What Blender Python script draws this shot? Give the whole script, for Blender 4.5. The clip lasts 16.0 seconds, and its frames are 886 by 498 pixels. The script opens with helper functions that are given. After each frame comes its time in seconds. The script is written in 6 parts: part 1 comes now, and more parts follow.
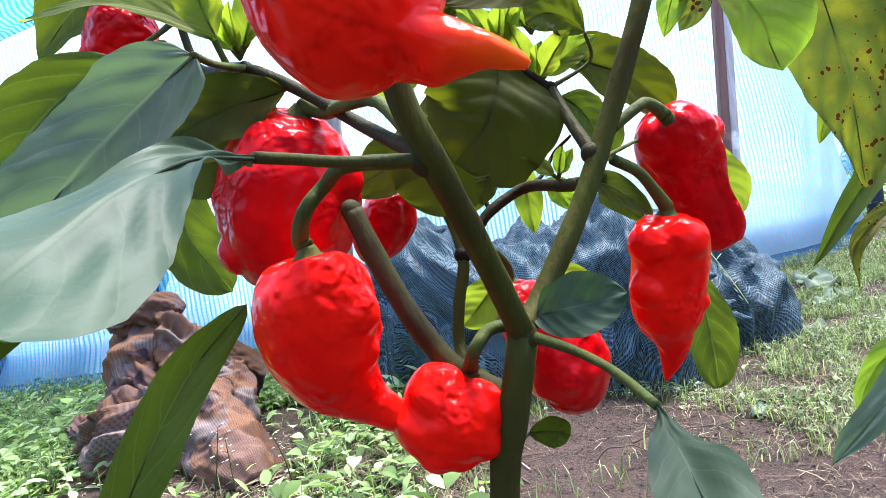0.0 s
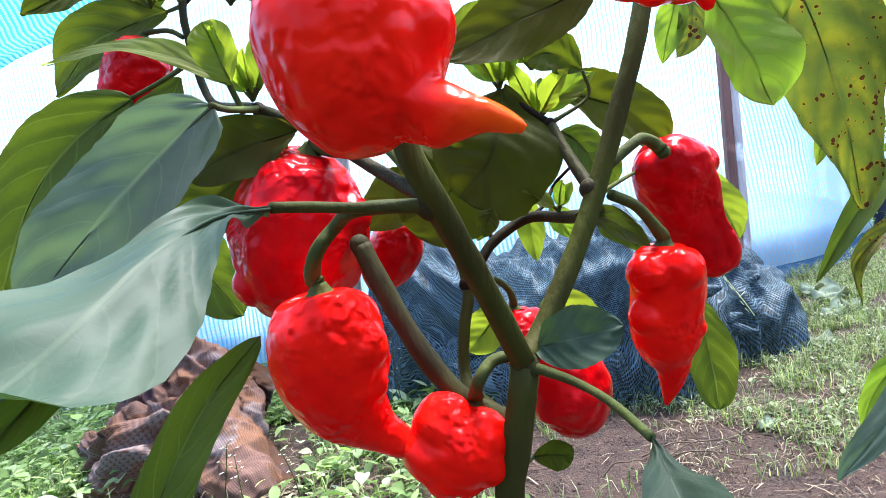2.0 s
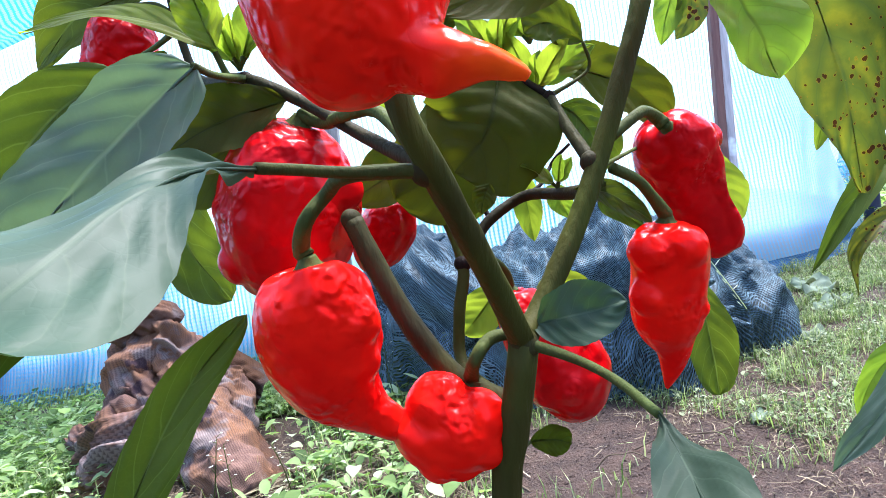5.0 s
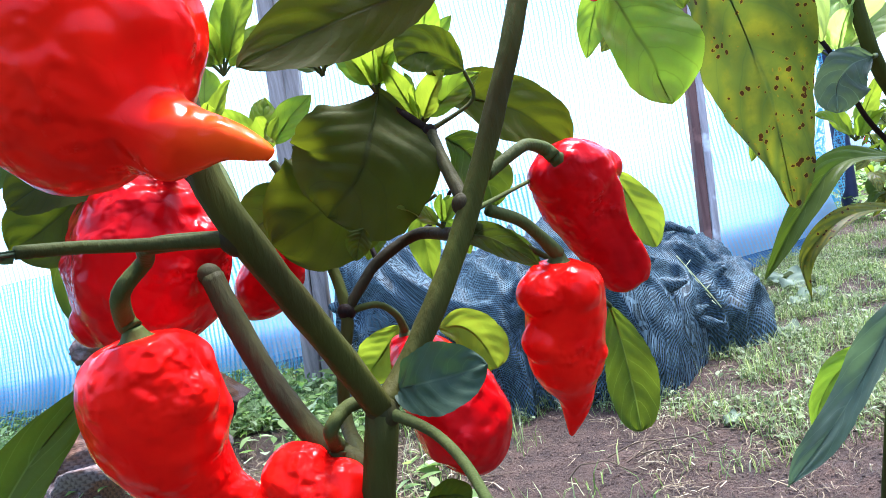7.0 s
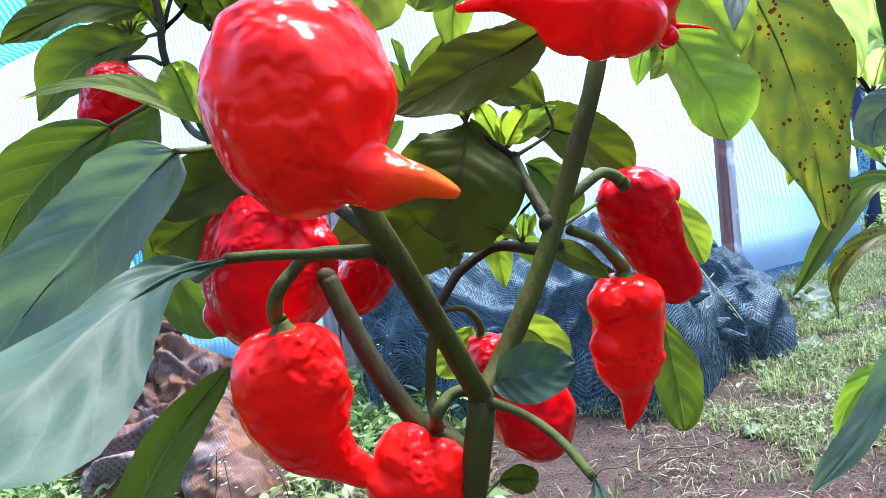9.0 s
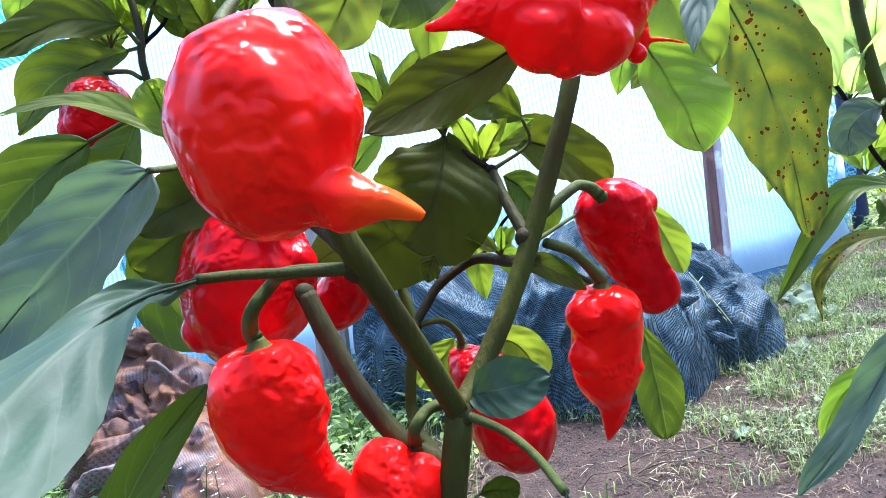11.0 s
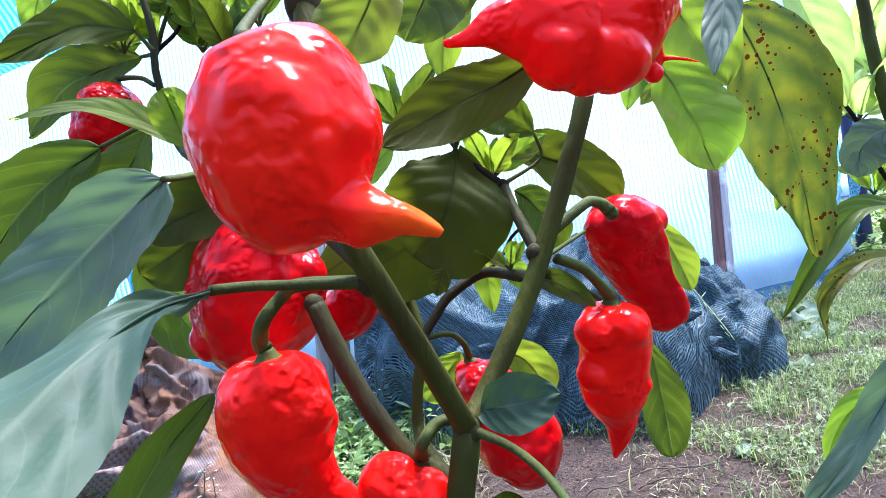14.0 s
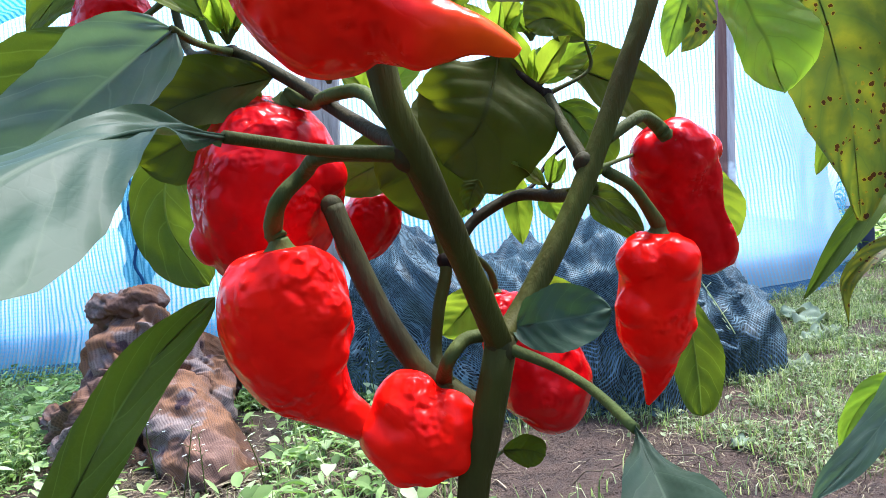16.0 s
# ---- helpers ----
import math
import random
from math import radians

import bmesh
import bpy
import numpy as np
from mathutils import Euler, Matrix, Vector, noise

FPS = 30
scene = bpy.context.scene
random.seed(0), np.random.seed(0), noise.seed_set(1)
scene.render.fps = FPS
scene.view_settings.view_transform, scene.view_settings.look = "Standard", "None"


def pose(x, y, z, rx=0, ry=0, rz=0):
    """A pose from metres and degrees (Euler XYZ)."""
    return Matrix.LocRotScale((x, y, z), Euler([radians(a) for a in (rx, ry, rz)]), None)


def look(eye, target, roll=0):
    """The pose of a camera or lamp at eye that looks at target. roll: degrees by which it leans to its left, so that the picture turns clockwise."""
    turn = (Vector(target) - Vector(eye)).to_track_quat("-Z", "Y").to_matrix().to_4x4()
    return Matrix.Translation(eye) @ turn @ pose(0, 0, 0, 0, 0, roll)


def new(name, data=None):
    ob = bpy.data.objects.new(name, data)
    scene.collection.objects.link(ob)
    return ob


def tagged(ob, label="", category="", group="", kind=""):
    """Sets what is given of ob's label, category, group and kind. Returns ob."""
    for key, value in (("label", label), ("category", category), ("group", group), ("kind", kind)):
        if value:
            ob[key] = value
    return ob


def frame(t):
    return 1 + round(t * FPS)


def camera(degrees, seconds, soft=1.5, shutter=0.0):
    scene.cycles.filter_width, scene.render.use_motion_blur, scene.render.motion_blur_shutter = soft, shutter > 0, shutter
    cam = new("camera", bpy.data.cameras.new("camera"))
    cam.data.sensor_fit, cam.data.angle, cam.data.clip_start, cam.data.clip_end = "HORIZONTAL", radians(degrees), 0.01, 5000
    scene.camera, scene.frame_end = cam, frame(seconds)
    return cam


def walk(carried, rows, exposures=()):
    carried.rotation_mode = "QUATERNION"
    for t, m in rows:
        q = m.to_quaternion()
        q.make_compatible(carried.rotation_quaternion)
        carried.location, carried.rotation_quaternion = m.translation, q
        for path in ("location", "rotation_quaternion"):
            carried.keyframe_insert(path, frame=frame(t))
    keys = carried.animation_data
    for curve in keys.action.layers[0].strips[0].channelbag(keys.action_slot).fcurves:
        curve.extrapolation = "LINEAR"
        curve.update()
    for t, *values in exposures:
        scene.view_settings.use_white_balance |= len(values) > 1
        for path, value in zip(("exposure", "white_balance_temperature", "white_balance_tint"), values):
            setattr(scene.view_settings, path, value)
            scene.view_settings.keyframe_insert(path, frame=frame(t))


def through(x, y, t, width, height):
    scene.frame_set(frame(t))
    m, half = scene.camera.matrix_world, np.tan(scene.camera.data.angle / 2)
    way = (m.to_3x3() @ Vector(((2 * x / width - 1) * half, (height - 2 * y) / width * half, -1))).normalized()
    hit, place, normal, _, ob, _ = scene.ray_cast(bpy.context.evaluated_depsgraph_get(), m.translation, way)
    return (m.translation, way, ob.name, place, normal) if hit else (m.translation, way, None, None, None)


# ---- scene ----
cam = camera(70.0, 16.0, soft=0.6)
PATH = [
    (0, (0.0611, 0.0490, 0.5618), (0.0498, 2.0441, 0.4226), -9.87),
    (0.5, (0.0626, 0.0394, 0.5699), (0.0426, 2.0355, 0.4463), -10.73),
    (1, (0.0643, 0.0327, 0.5754), (0.0393, 2.0299, 0.4710), -10.82),
    (1.5, (0.0637, 0.0345, 0.5740), (0.0373, 2.0316, 0.4703), -10.72),
    (2, (0.0635, 0.0371, 0.5725), (0.0393, 2.0344, 0.4719), -10.36),
    (2.5, (0.0608, 0.0383, 0.5695), (0.0559, 2.0355, 0.4637), -10.26),
    (3, (0.0603, 0.0396, 0.5676), (0.0657, 2.0367, 0.4590), -9.98),
    (3.5, (0.0608, 0.0411, 0.5684), (0.0650, 2.0381, 0.4587), -10.24),
    (3.7, (0.0585, 0.0484, 0.5673), (0.0622, 2.0440, 0.4340), -10.64),
    (5.8, (0.0664, 0.0487, 0.5624), (0.0617, 2.0457, 0.4527), -9.91),
    (6, (0.0778, 0.0553, 0.5635), (0.0815, 2.0519, 0.4468), -10.44),
    (6.5, (0.1038, 0.0766, 0.5654), (0.1241, 2.0738, 0.4626), -10.89),
    (7, (0.1168, 0.0710, 0.5727), (0.1472, 2.0671, 0.4509), -12.13),
    (7.5, (0.1105, 0.0762, 0.5680), (0.1405, 2.0726, 0.4525), -11.92),
    (8, (0.0934, 0.0750, 0.5597), (0.1126, 2.0706, 0.4287), -10.45),
    (8.5, (0.0787, 0.0488, 0.5721), (0.0815, 2.0459, 0.4647), -10.33),
    (9, (0.0823, 0.0290, 0.5862), (0.0697, 2.0263, 0.4837), -10.37),
    (9.2, (0.0809, 0.0291, 0.5827), (0.0671, 2.0260, 0.4725), -9.80),
    (11.3, (0.0912, 0.0270, 0.5931), (0.1068, 2.0254, 0.5136), -11.00),
    (11.5, (0.0910, 0.0250, 0.5951), (0.1142, 2.0239, 0.5309), -10.50),
    (12, (0.0895, 0.0292, 0.5928), (0.1110, 2.0278, 0.5219), -10.47),
    (12.5, (0.0886, 0.0299, 0.5923), (0.1056, 2.0286, 0.5210), -10.39),
    (13, (0.0841, 0.0356, 0.5870), (0.0996, 2.0339, 0.5057), -9.77),
    (13.5, (0.0836, 0.0328, 0.5881), (0.0931, 2.0315, 0.5142), -9.48),
    (14, (0.0867, 0.0283, 0.5924), (0.0995, 2.0273, 0.5294), -9.73),
    (14.5, (0.0849, 0.0334, 0.5884), (0.0965, 2.0323, 0.5232), -8.98),
    (15, (0.0843, 0.0330, 0.5871), (0.0937, 2.0320, 0.5254), -8.31),
    (15.5, (0.0812, 0.0382, 0.5824), (0.0951, 2.0374, 0.5297), -7.07),
    (16, (0.0653, 0.0603, 0.5567), (0.0832, 2.0575, 0.4523), -6.09),
]
walk(cam, [(t, look(eye, target, roll)) for t, eye, target, roll in PATH], exposures=[(0, 2.32, 6050, 17), (7, 2.36, 5700, 17), (12.5, 2.41, 5480, 17), (15.3, 2.36, 5560, 17), (16, 2.14, 5850, 13)])

# ---- light: bright hazy day, soft sun high over the tunnel ----
SUN_ELEVATION, SUN_AZIMUTH = 68.0, 48.0   # degrees; azimuth from +y towards +x
world = bpy.data.worlds.new("sky")
scene.world = world
world.use_nodes = True
wn, wl = world.node_tree.nodes, world.node_tree.links
sky = wn.new("ShaderNodeTexSky")
sky.sky_type = "NISHITA"
sky.sun_disc = False
sky.sun_elevation, sky.sun_rotation = radians(SUN_ELEVATION), radians(SUN_AZIMUTH)
sky.air_density, sky.dust_density, sky.ozone_density = 1.0, 2.0, 1.0
wn["Background"].inputs["Strength"].default_value = 0.15
wl.new(sky.outputs["Color"], wn["Background"].inputs["Color"])
lamp = bpy.data.lights.new("sun", "SUN")
lamp.energy, lamp.angle, lamp.color = 2.8, radians(22), (1.0, 0.96, 0.88)
sun = new("sun", lamp)
a, e = radians(SUN_AZIMUTH), radians(SUN_ELEVATION)
sun.matrix_world = look((0, 0, 8), (-math.sin(a) * math.cos(e), -math.cos(a) * math.cos(e), 8 - math.sin(e)))


# ---- helpers of this scene ----
def V(*p):
    return Vector(p)


def mesh_object(name, bm, material, smooth=True):
    me = bpy.data.meshes.new(name)
    bm.to_mesh(me)
    bm.free()
    if smooth:
        me.polygons.foreach_set("use_smooth", [True] * len(me.polygons))
    for m in material if isinstance(material, (list, tuple)) else [material]:
        me.materials.append(m)
    return new(name, me)


def under(ob, parent):
    """Parents ob, which is built in world coordinates, without moving it."""
    ob.parent = parent
    if parent is not None:
        ob.matrix_parent_inverse = Matrix.Translation(parent.location).inverted()


def part(name, bm, material, parent, label="", smooth=True):
    """One mesh object under a thing or under a part."""
    ob = mesh_object(name, bm, material, smooth)
    under(ob, parent)
    if label:
        ob["label"] = label
    return ob


def raw(name, verts, faces, material, smooth=False, parent=None):
    """A mesh from generated vertices and faces."""
    me = bpy.data.meshes.new(name)
    me.from_pydata(verts, [], faces)
    me.update()
    if smooth:
        me.polygons.foreach_set("use_smooth", [True] * len(me.polygons))
    me.materials.append(material)
    ob = new(name, me)
    under(ob, parent)
    return ob


def spline(points, n):
    """n+1 points, evenly spaced, on a smooth curve through the control points (Catmull-Rom)."""
    p = [Vector(q) for q in points]
    if len(p) == 2:
        return [p[0].lerp(p[1], i / n) for i in range(n + 1)]
    ext = [p[0] * 2 - p[1]] + p + [p[-1] * 2 - p[-2]]
    fine, m = [], 24 * (len(p) - 1)
    for i in range(m + 1):
        u = i / m * (len(p) - 1)
        k = min(int(u), len(p) - 2)
        f = u - k
        a, b, c, d = ext[k:k + 4]
        fine.append(0.5 * (2 * b + (c - a) * f + (2 * a - 5 * b + 4 * c - d) * f * f + (3 * b - a - 3 * c + d) * f ** 3))
    run = [0.0]
    for q, r in zip(fine, fine[1:]):
        run.append(run[-1] + (r - q).length)
    out, k = [], 0
    for i in range(n + 1):
        want = run[-1] * i / n
        while k < m - 1 and run[k + 1] < want:
            k += 1
        step = run[k + 1] - run[k]
        out.append(fine[k].lerp(fine[k + 1], 0 if step < 1e-12 else min(1.0, (want - run[k]) / step)))
    return out


def ramp(pairs, s):
    """Smooth interpolation in a short table of (position, value)."""
    for (a, x), (b, y) in zip(pairs, pairs[1:]):
        if s <= b:
            f = 0 if b == a else max(0.0, (s - a) / (b - a))
            f = f * f * (3 - 2 * f) * 0.5 + f * 0.5
            return x + (y - x) * f
    return pairs[-1][1]


def profile(pairs, s):
    """Smooth, overshoot-free curve through a short table (monotone cubic)."""
    xs, ys = [p[0] for p in pairs], [p[1] for p in pairs]
    k = 0
    while k < len(xs) - 2 and s > xs[k + 1]:
        k += 1
    d = [(ys[i + 1] - ys[i]) / (xs[i + 1] - xs[i]) for i in range(len(xs) - 1)]

    def slope(i):
        if i == 0 or i == len(xs) - 1:
            return d[min(i, len(d) - 1)]
        return 0.0 if d[i - 1] * d[i] <= 0 else 2 * d[i - 1] * d[i] / (d[i - 1] + d[i])
    h = xs[k + 1] - xs[k]
    f = min(1.0, max(0.0, (s - xs[k]) / h))
    m0, m1 = slope(k) * h, slope(k + 1) * h
    return ys[k] * (1 + 2 * f) * (1 - f) ** 2 + m0 * f * (1 - f) ** 2 + ys[k + 1] * f * f * (3 - 2 * f) + m1 * f * f * (f - 1)


def frames_along(pts):
    """Tangent, normal and binormal at each point, carried along without twist."""
    out = []
    n = None
    for i, p in enumerate(pts):
        t = (pts[min(i + 1, len(pts) - 1)] - pts[max(i - 1, 0)]).normalized()
        if n is None:
            n = t.orthogonal().normalized()
        n = (n - t * n.dot(t)).normalized()
        out.append((t, n, t.cross(n)))
    return out


def tube(bm, points, radii, sides=12, steps=24, shape=None, cap=True, uv=False):
    """A round tube along a spline. radii: (position, radius) pairs. shape(s, angle, point) scales the radius."""
    pts = spline(points, steps)
    rings = []
    for i, (p, (t, n, b)) in enumerate(zip(pts, frames_along(pts))):
        s = i / steps
        ring = []
        for k in range(sides):
            g = 2 * math.pi * k / sides
            r = profile(radii, s)
            o = n * math.cos(g) + b * math.sin(g)
            if shape:
                r *= shape(s, g, p + o * r)
            ring.append(bm.verts.new(p + o * r))
        rings.append(ring)
    layer = (bm.loops.layers.uv.get("UVMap") or bm.loops.layers.uv.new("UVMap")) if uv else None
    for i, (r0, r1) in enumerate(zip(rings, rings[1:])):
        for k in range(sides):
            f = bm.faces.new((r0[k], r0[(k + 1) % sides], r1[(k + 1) % sides], r1[k]))
            if uv:
                for loop, (a, b) in zip(f.loops, ((0, 0), (1, 0), (1, 1), (0, 1))):
                    loop[layer].uv = ((k + a) / sides, uv[0] + (uv[1] - uv[0]) * (i + b) / steps)
    if cap:
        for ring, p, flip in ((rings[0], pts[0], True), (rings[-1], pts[-1], False)):
            c = bm.verts.new(p)
            for k in range(sides):
                f = (ring[k], ring[(k + 1) % sides], c)
                bm.faces.new(f[::-1] if flip else f)
    return rings


def thing(name, at, label, category, group=""):
    """An empty at the base of a thing, for its parts; the parts keep world coordinates."""
    ob = new(name)
    ob.empty_display_size = 0.05
    ob.location = at
    return tagged(ob, label, category, group)


# ---- materials ----
class Nodes:
    """A short way to write node materials."""

    def __init__(self, name):
        self.m = bpy.data.materials.new(name)
        self.m.use_nodes = True
        self.t = self.m.node_tree
        self.n = self.t.nodes
        self.bsdf = self.n["Principled BSDF"]
        self.out = self.n["Material Output"]

    def add(self, kind, inputs=None, **attrs):
        node = self.n.new("ShaderNode" + kind)
        if kind == "Mix":
            node.data_type = "RGBA"
        for key, value in attrs.items():
            if key == "operation":
                node.operation = value
            elif key == "blend_type":
                node.blend_type = value
            elif key == "data_type":
                node.data_type = value
            elif key == "feature":
                node.feature = value
            elif key == "wave_type":
                node.wave_type = value
            elif key == "bands_direction":
                node.bands_direction = value
        for key, value in (inputs or {}).items():
            self.set(node, key, value)
        return node

    def set(self, node, key, value):
        if hasattr(value, "is_output") or hasattr(value, "links"):
            self.t.links.new(value, node.inputs[key])
        else:
            node.inputs[key].default_value = value

    def coords(self, which="Object", scale=(1, 1, 1)):
        c = self.add("TexCoord")
        m = self.add("Mapping", {"Vector": c.outputs[which], "Scale": scale})
        return m.outputs[0]

    def noise(self, vec, scale, detail=4.0, rough=0.55):
        return self.add("TexNoise", {"Vector": vec, "Scale": scale, "Detail": detail, "Roughness": rough}).outputs["Fac"]

    def steps(self, fac, stops):
        r = self.add("ValToRGB", {"Fac": fac})
        el = r.color_ramp.elements
        while len(el) < len(stops):
            el.new(0.5)
        for s, (p, c) in zip(el, stops):
            s.position = p
            s.color = (*c, 1) if len(c) == 3 else c
        return r.outputs["Color"]

    def mix(self, fac, a, b, blend="MIX"):
        node = self.add("Mix", blend_type=blend)
        self.set(node, 0, fac)
        for i, v in ((6, a), (7, b)):
            self.set(node, i, (*v, 1) if isinstance(v, tuple) and len(v) == 3 else v)
        return node.outputs[2]

    def math(self, op, a, b=0.5):
        node = self.add("Math", operation=op)
        self.set(node, 0, a)
        self.set(node, 1, b)
        return node.outputs[0]

    def bump(self, height, strength=0.3, distance=0.001):
        node = self.add("Bump", {"Height": height, "Strength": strength, "Distance": distance})
        self.t.links.new(node.outputs[0], self.bsdf.inputs["Normal"])
        return node.outputs[0]

    def principled(self, color, rough=0.5, **more):
        self.set(self.bsdf, "Base Color", (*color, 1) if isinstance(color, tuple) and len(color) == 3 else color)
        self.set(self.bsdf, "Roughness", rough)
        for k, v in more.items():
            self.set(self.bsdf, k.replace("_", " "), v)
        return self.m


def pepper_material(name, deep, bright, tip=None, tip_at=(0, 0, 0), reach=0.026):
    k = Nodes(name)
    vec = k.coords("Object")
    big, fine = k.noise(vec, 45, 3), k.noise(vec, 420, 3)
    col = k.mix(k.steps(big, [(0.35, (0, 0, 0)), (0.65, (1, 1, 1))]), deep, bright)
    if tip:
        far = k.add("VectorMath", operation="DISTANCE")
        k.set(far, 0, vec)
        k.set(far, 1, tip_at)
        f = k.steps(k.math("ADD", k.math("DIVIDE", far.outputs["Value"], reach), k.math("MULTIPLY", k.math("SUBTRACT", big, 0.5), 0.6)), [(0.15, (1, 1, 1)), (0.95, (0, 0, 0))])
        col = k.mix(f, col, tip)
    patch = k.steps(k.noise(vec, 48, 2), [(0.5, (0.04, 0.04, 0.04)), (0.66, (1, 1, 1))])
    pimple = k.math("MULTIPLY", k.noise(vec, 330, 0), patch)
    h = k.math("ADD", k.math("MULTIPLY", k.noise(vec, 115, 1, 0.35), 0.95), k.math("MULTIPLY", pimple, 0.65))
    k.bump(h, 1.0, 0.0028)
    return k.principled(col, k.math("ADD", 0.09, k.math("MULTIPLY", k.math("ADD", fine, k.math("MULTIPLY", patch, 0.6)), 0.16)), Specular_IOR_Level=0.105, Subsurface_Weight=0.08,
                        Subsurface_Radius=(0.005, 0.0006, 0.0004), Subsurface_Scale=0.4)


def leaf_material(name, top, back, vein, gloss=0.42, sick=False, light=0.5, quilt=0.35):
    """Green leaf with a paler net of veins; thin, so that light shines through."""
    k = Nodes(name)
    uv = k.add("UVMap").outputs[0]
    sep = k.add("SeparateXYZ", {"Vector": uv})
    u, v = sep.outputs[0], sep.outputs[1]          # u: across, -1..1; v: along, 0..1
    au = k.math("ABSOLUTE", u)
    sway = k.noise(uv, 1.7, 2)
    wander = k.math("MULTIPLY", k.math("SUBTRACT", sway, 0.5), 0.7)
    phase = k.math("ADD", wander, k.math("ADD", k.math("MULTIPLY", v, 6.0), k.math("MULTIPLY", k.math("POWER", au, 1.4), -1.8)))
    ridge = k.math("ABSOLUTE", k.math("SUBTRACT", k.math("FRACT", phase, 0.0), 0.5))
    side = k.steps(ridge, [(0.0, (1, 1, 1)), (0.045, (0, 0, 0))])
    mid = k.steps(au, [(0.015, (1, 1, 1)), (0.05, (0, 0, 0))])
    veins = k.math("MAXIMUM", k.math("MULTIPLY", mid, 0.7), k.math("MULTIPLY", side, 0.42))
    obj = k.coords("Object")
    n1, n2 = k.noise(obj, 22, 3), k.noise(obj, 160, 4)
    shade = k.mix(k.steps(n1, [(0.3, (0, 0, 0)), (0.7, (1, 1, 1))]), top, tuple(c * 0.72 for c in top))
    rnd = k.add("ObjectInfo").outputs["Random"]
    hsv = k.add("HueSaturation", {"Color": shade, "Hue": k.math("ADD", 0.485, k.math("MULTIPLY", rnd, 0.03)), "Value": k.math("ADD", 0.85, k.math("MULTIPLY", rnd, 0.3))})
    col = k.mix(veins, hsv.outputs[0], vein)
    if sick:
        blot = k.noise(obj, 55, 5, 0.6)
        between = k.math("MULTIPLY", k.steps(ridge, [(0.1, (0, 0, 0)), (0.4, (1, 1, 1))]), k.steps(blot, [(0.38, (0, 0, 0)), (0.62, (1, 1, 1))]))
        col = k.mix(k.math("MULTIPLY", between, 0.5), col, (0.2, 0.185, 0.016))
        cell = k.add("TexVoronoi", {"Vector": obj, "Scale": 165.0, "Randomness": 1.0})
        size = k.math("MINIMUM", k.math("MULTIPLY", k.math("SUBTRACT", k.noise(obj, 30, 2), 0.43), 2.2), 0.34)
        ragged = k.math("ADD", cell.outputs["Distance"], k.math("MULTIPLY", k.math("SUBTRACT", k.noise(obj, 420, 3), 0.5), 0.4))
        spot = k.math("LESS_THAN", ragged, size)
        ring = k.math("LESS_THAN", ragged, k.math("ADD", size, 0.07))
        col = k.mix(k.math("MULTIPLY", ring, 0.5), col, (0.2, 0.12, 0.01))
        col = k.mix(spot, col, (0.035, 0.012, 0.006))
    web = k.add("TexVoronoi", {"Vector": obj, "Scale": 260.0}, feature="DISTANCE_TO_EDGE").outputs["Distance"]
    web_line = k.steps(web, [(0.0, (1, 1, 1)), (0.09, (0, 0, 0))])
    col = k.mix(k.math("MULTIPLY", web_line, 0.05), col, vein)
    pillow = k.steps(ridge, [(0.0, (0, 0, 0)), (0.3, (1, 1, 1))])
    relief = k.math("ADD", k.math("MULTIPLY", pillow, 0.6), k.math("ADD", k.math("MULTIPLY", n2, 0.3), k.math("ADD", k.math("MULTIPLY", mid, -0.8), k.math("MULTIPLY", web_line, -0.06))))
    k.bump(relief, quilt, 0.0014)
    k.principled(col, gloss, Specular_IOR_Level=0.13)
    trans_col = k.mix(1.0, col, back, "MULTIPLY")
    tr = k.add("BsdfTranslucent", {"Color": trans_col})
    mixer = k.add("MixShader", {"Fac": light})
    k.t.links.new(k.bsdf.outputs[0], mixer.inputs[1])
    k.t.links.new(tr.outputs[0], mixer.inputs[2])
    k.t.links.new(mixer.outputs[0], k.out.inputs["Surface"])
    return k.m


RED = pepper_material("ripe_red", (0.82, 0.003, 0.001), (0.95, 0.009, 0.002))
RED_DARK = pepper_material("dark_red", (0.43, 0.0015, 0.003), (0.64, 0.003, 0.004))
RED_TIP = pepper_material("red_with_orange_tip", (0.86, 0.006, 0.001), (0.95, 0.014, 0.002), (0.97, 0.1, 0.004), (0.0886, 0.2040, 0.5912), 0.027)
LEAF = leaf_material("leaf_green", (0.066, 0.092, 0.016), (1.75, 1.85, 0.55), (0.12, 0.16, 0.05), light=0.48)
# olive leaf copy: the shade inside the plant is put into its colour
LEAF_SHADED = leaf_material("leaf_shaded", (0.06, 0.076, 0.01), (1.75, 1.8, 0.45), (0.036, 0.045, 0.012), gloss=0.7, light=0.48)
# the next two hold the sky's sheen on the leaves in their grey-green
LEAF_GREY = leaf_material("leaf_grey_sheen", (0.044, 0.077, 0.044), (1.2, 1.6, 0.6), (0.07, 0.105, 0.062), gloss=0.5, light=0.2, quilt=0.13)
LEAF_PALE = leaf_material("leaf_pale_sheen", (0.1, 0.138, 0.098), (1.3, 1.6, 0.8), (0.16, 0.21, 0.15), gloss=0.5, light=0.35, quilt=0.2)
LEAF_LIGHT = leaf_material("leaf_light", (0.145, 0.2, 0.03), (2.1, 2.2, 0.75), (0.08, 0.12, 0.02), light=0.55)
# paler leaf copy with the sunlight of the upper right put into its colour
LEAF_SUNLIT = leaf_material("leaf_sunlit", (0.32, 0.4, 0.15), (2.0, 2.1, 1.3), (0.16, 0.22, 0.06), light=0.6)
LEAF_SICK = leaf_material("leaf_yellowing", (0.088, 0.108, 0.024), (1.6, 1.6, 0.6), (0.05, 0.08, 0.03), sick=True, light=0.46)


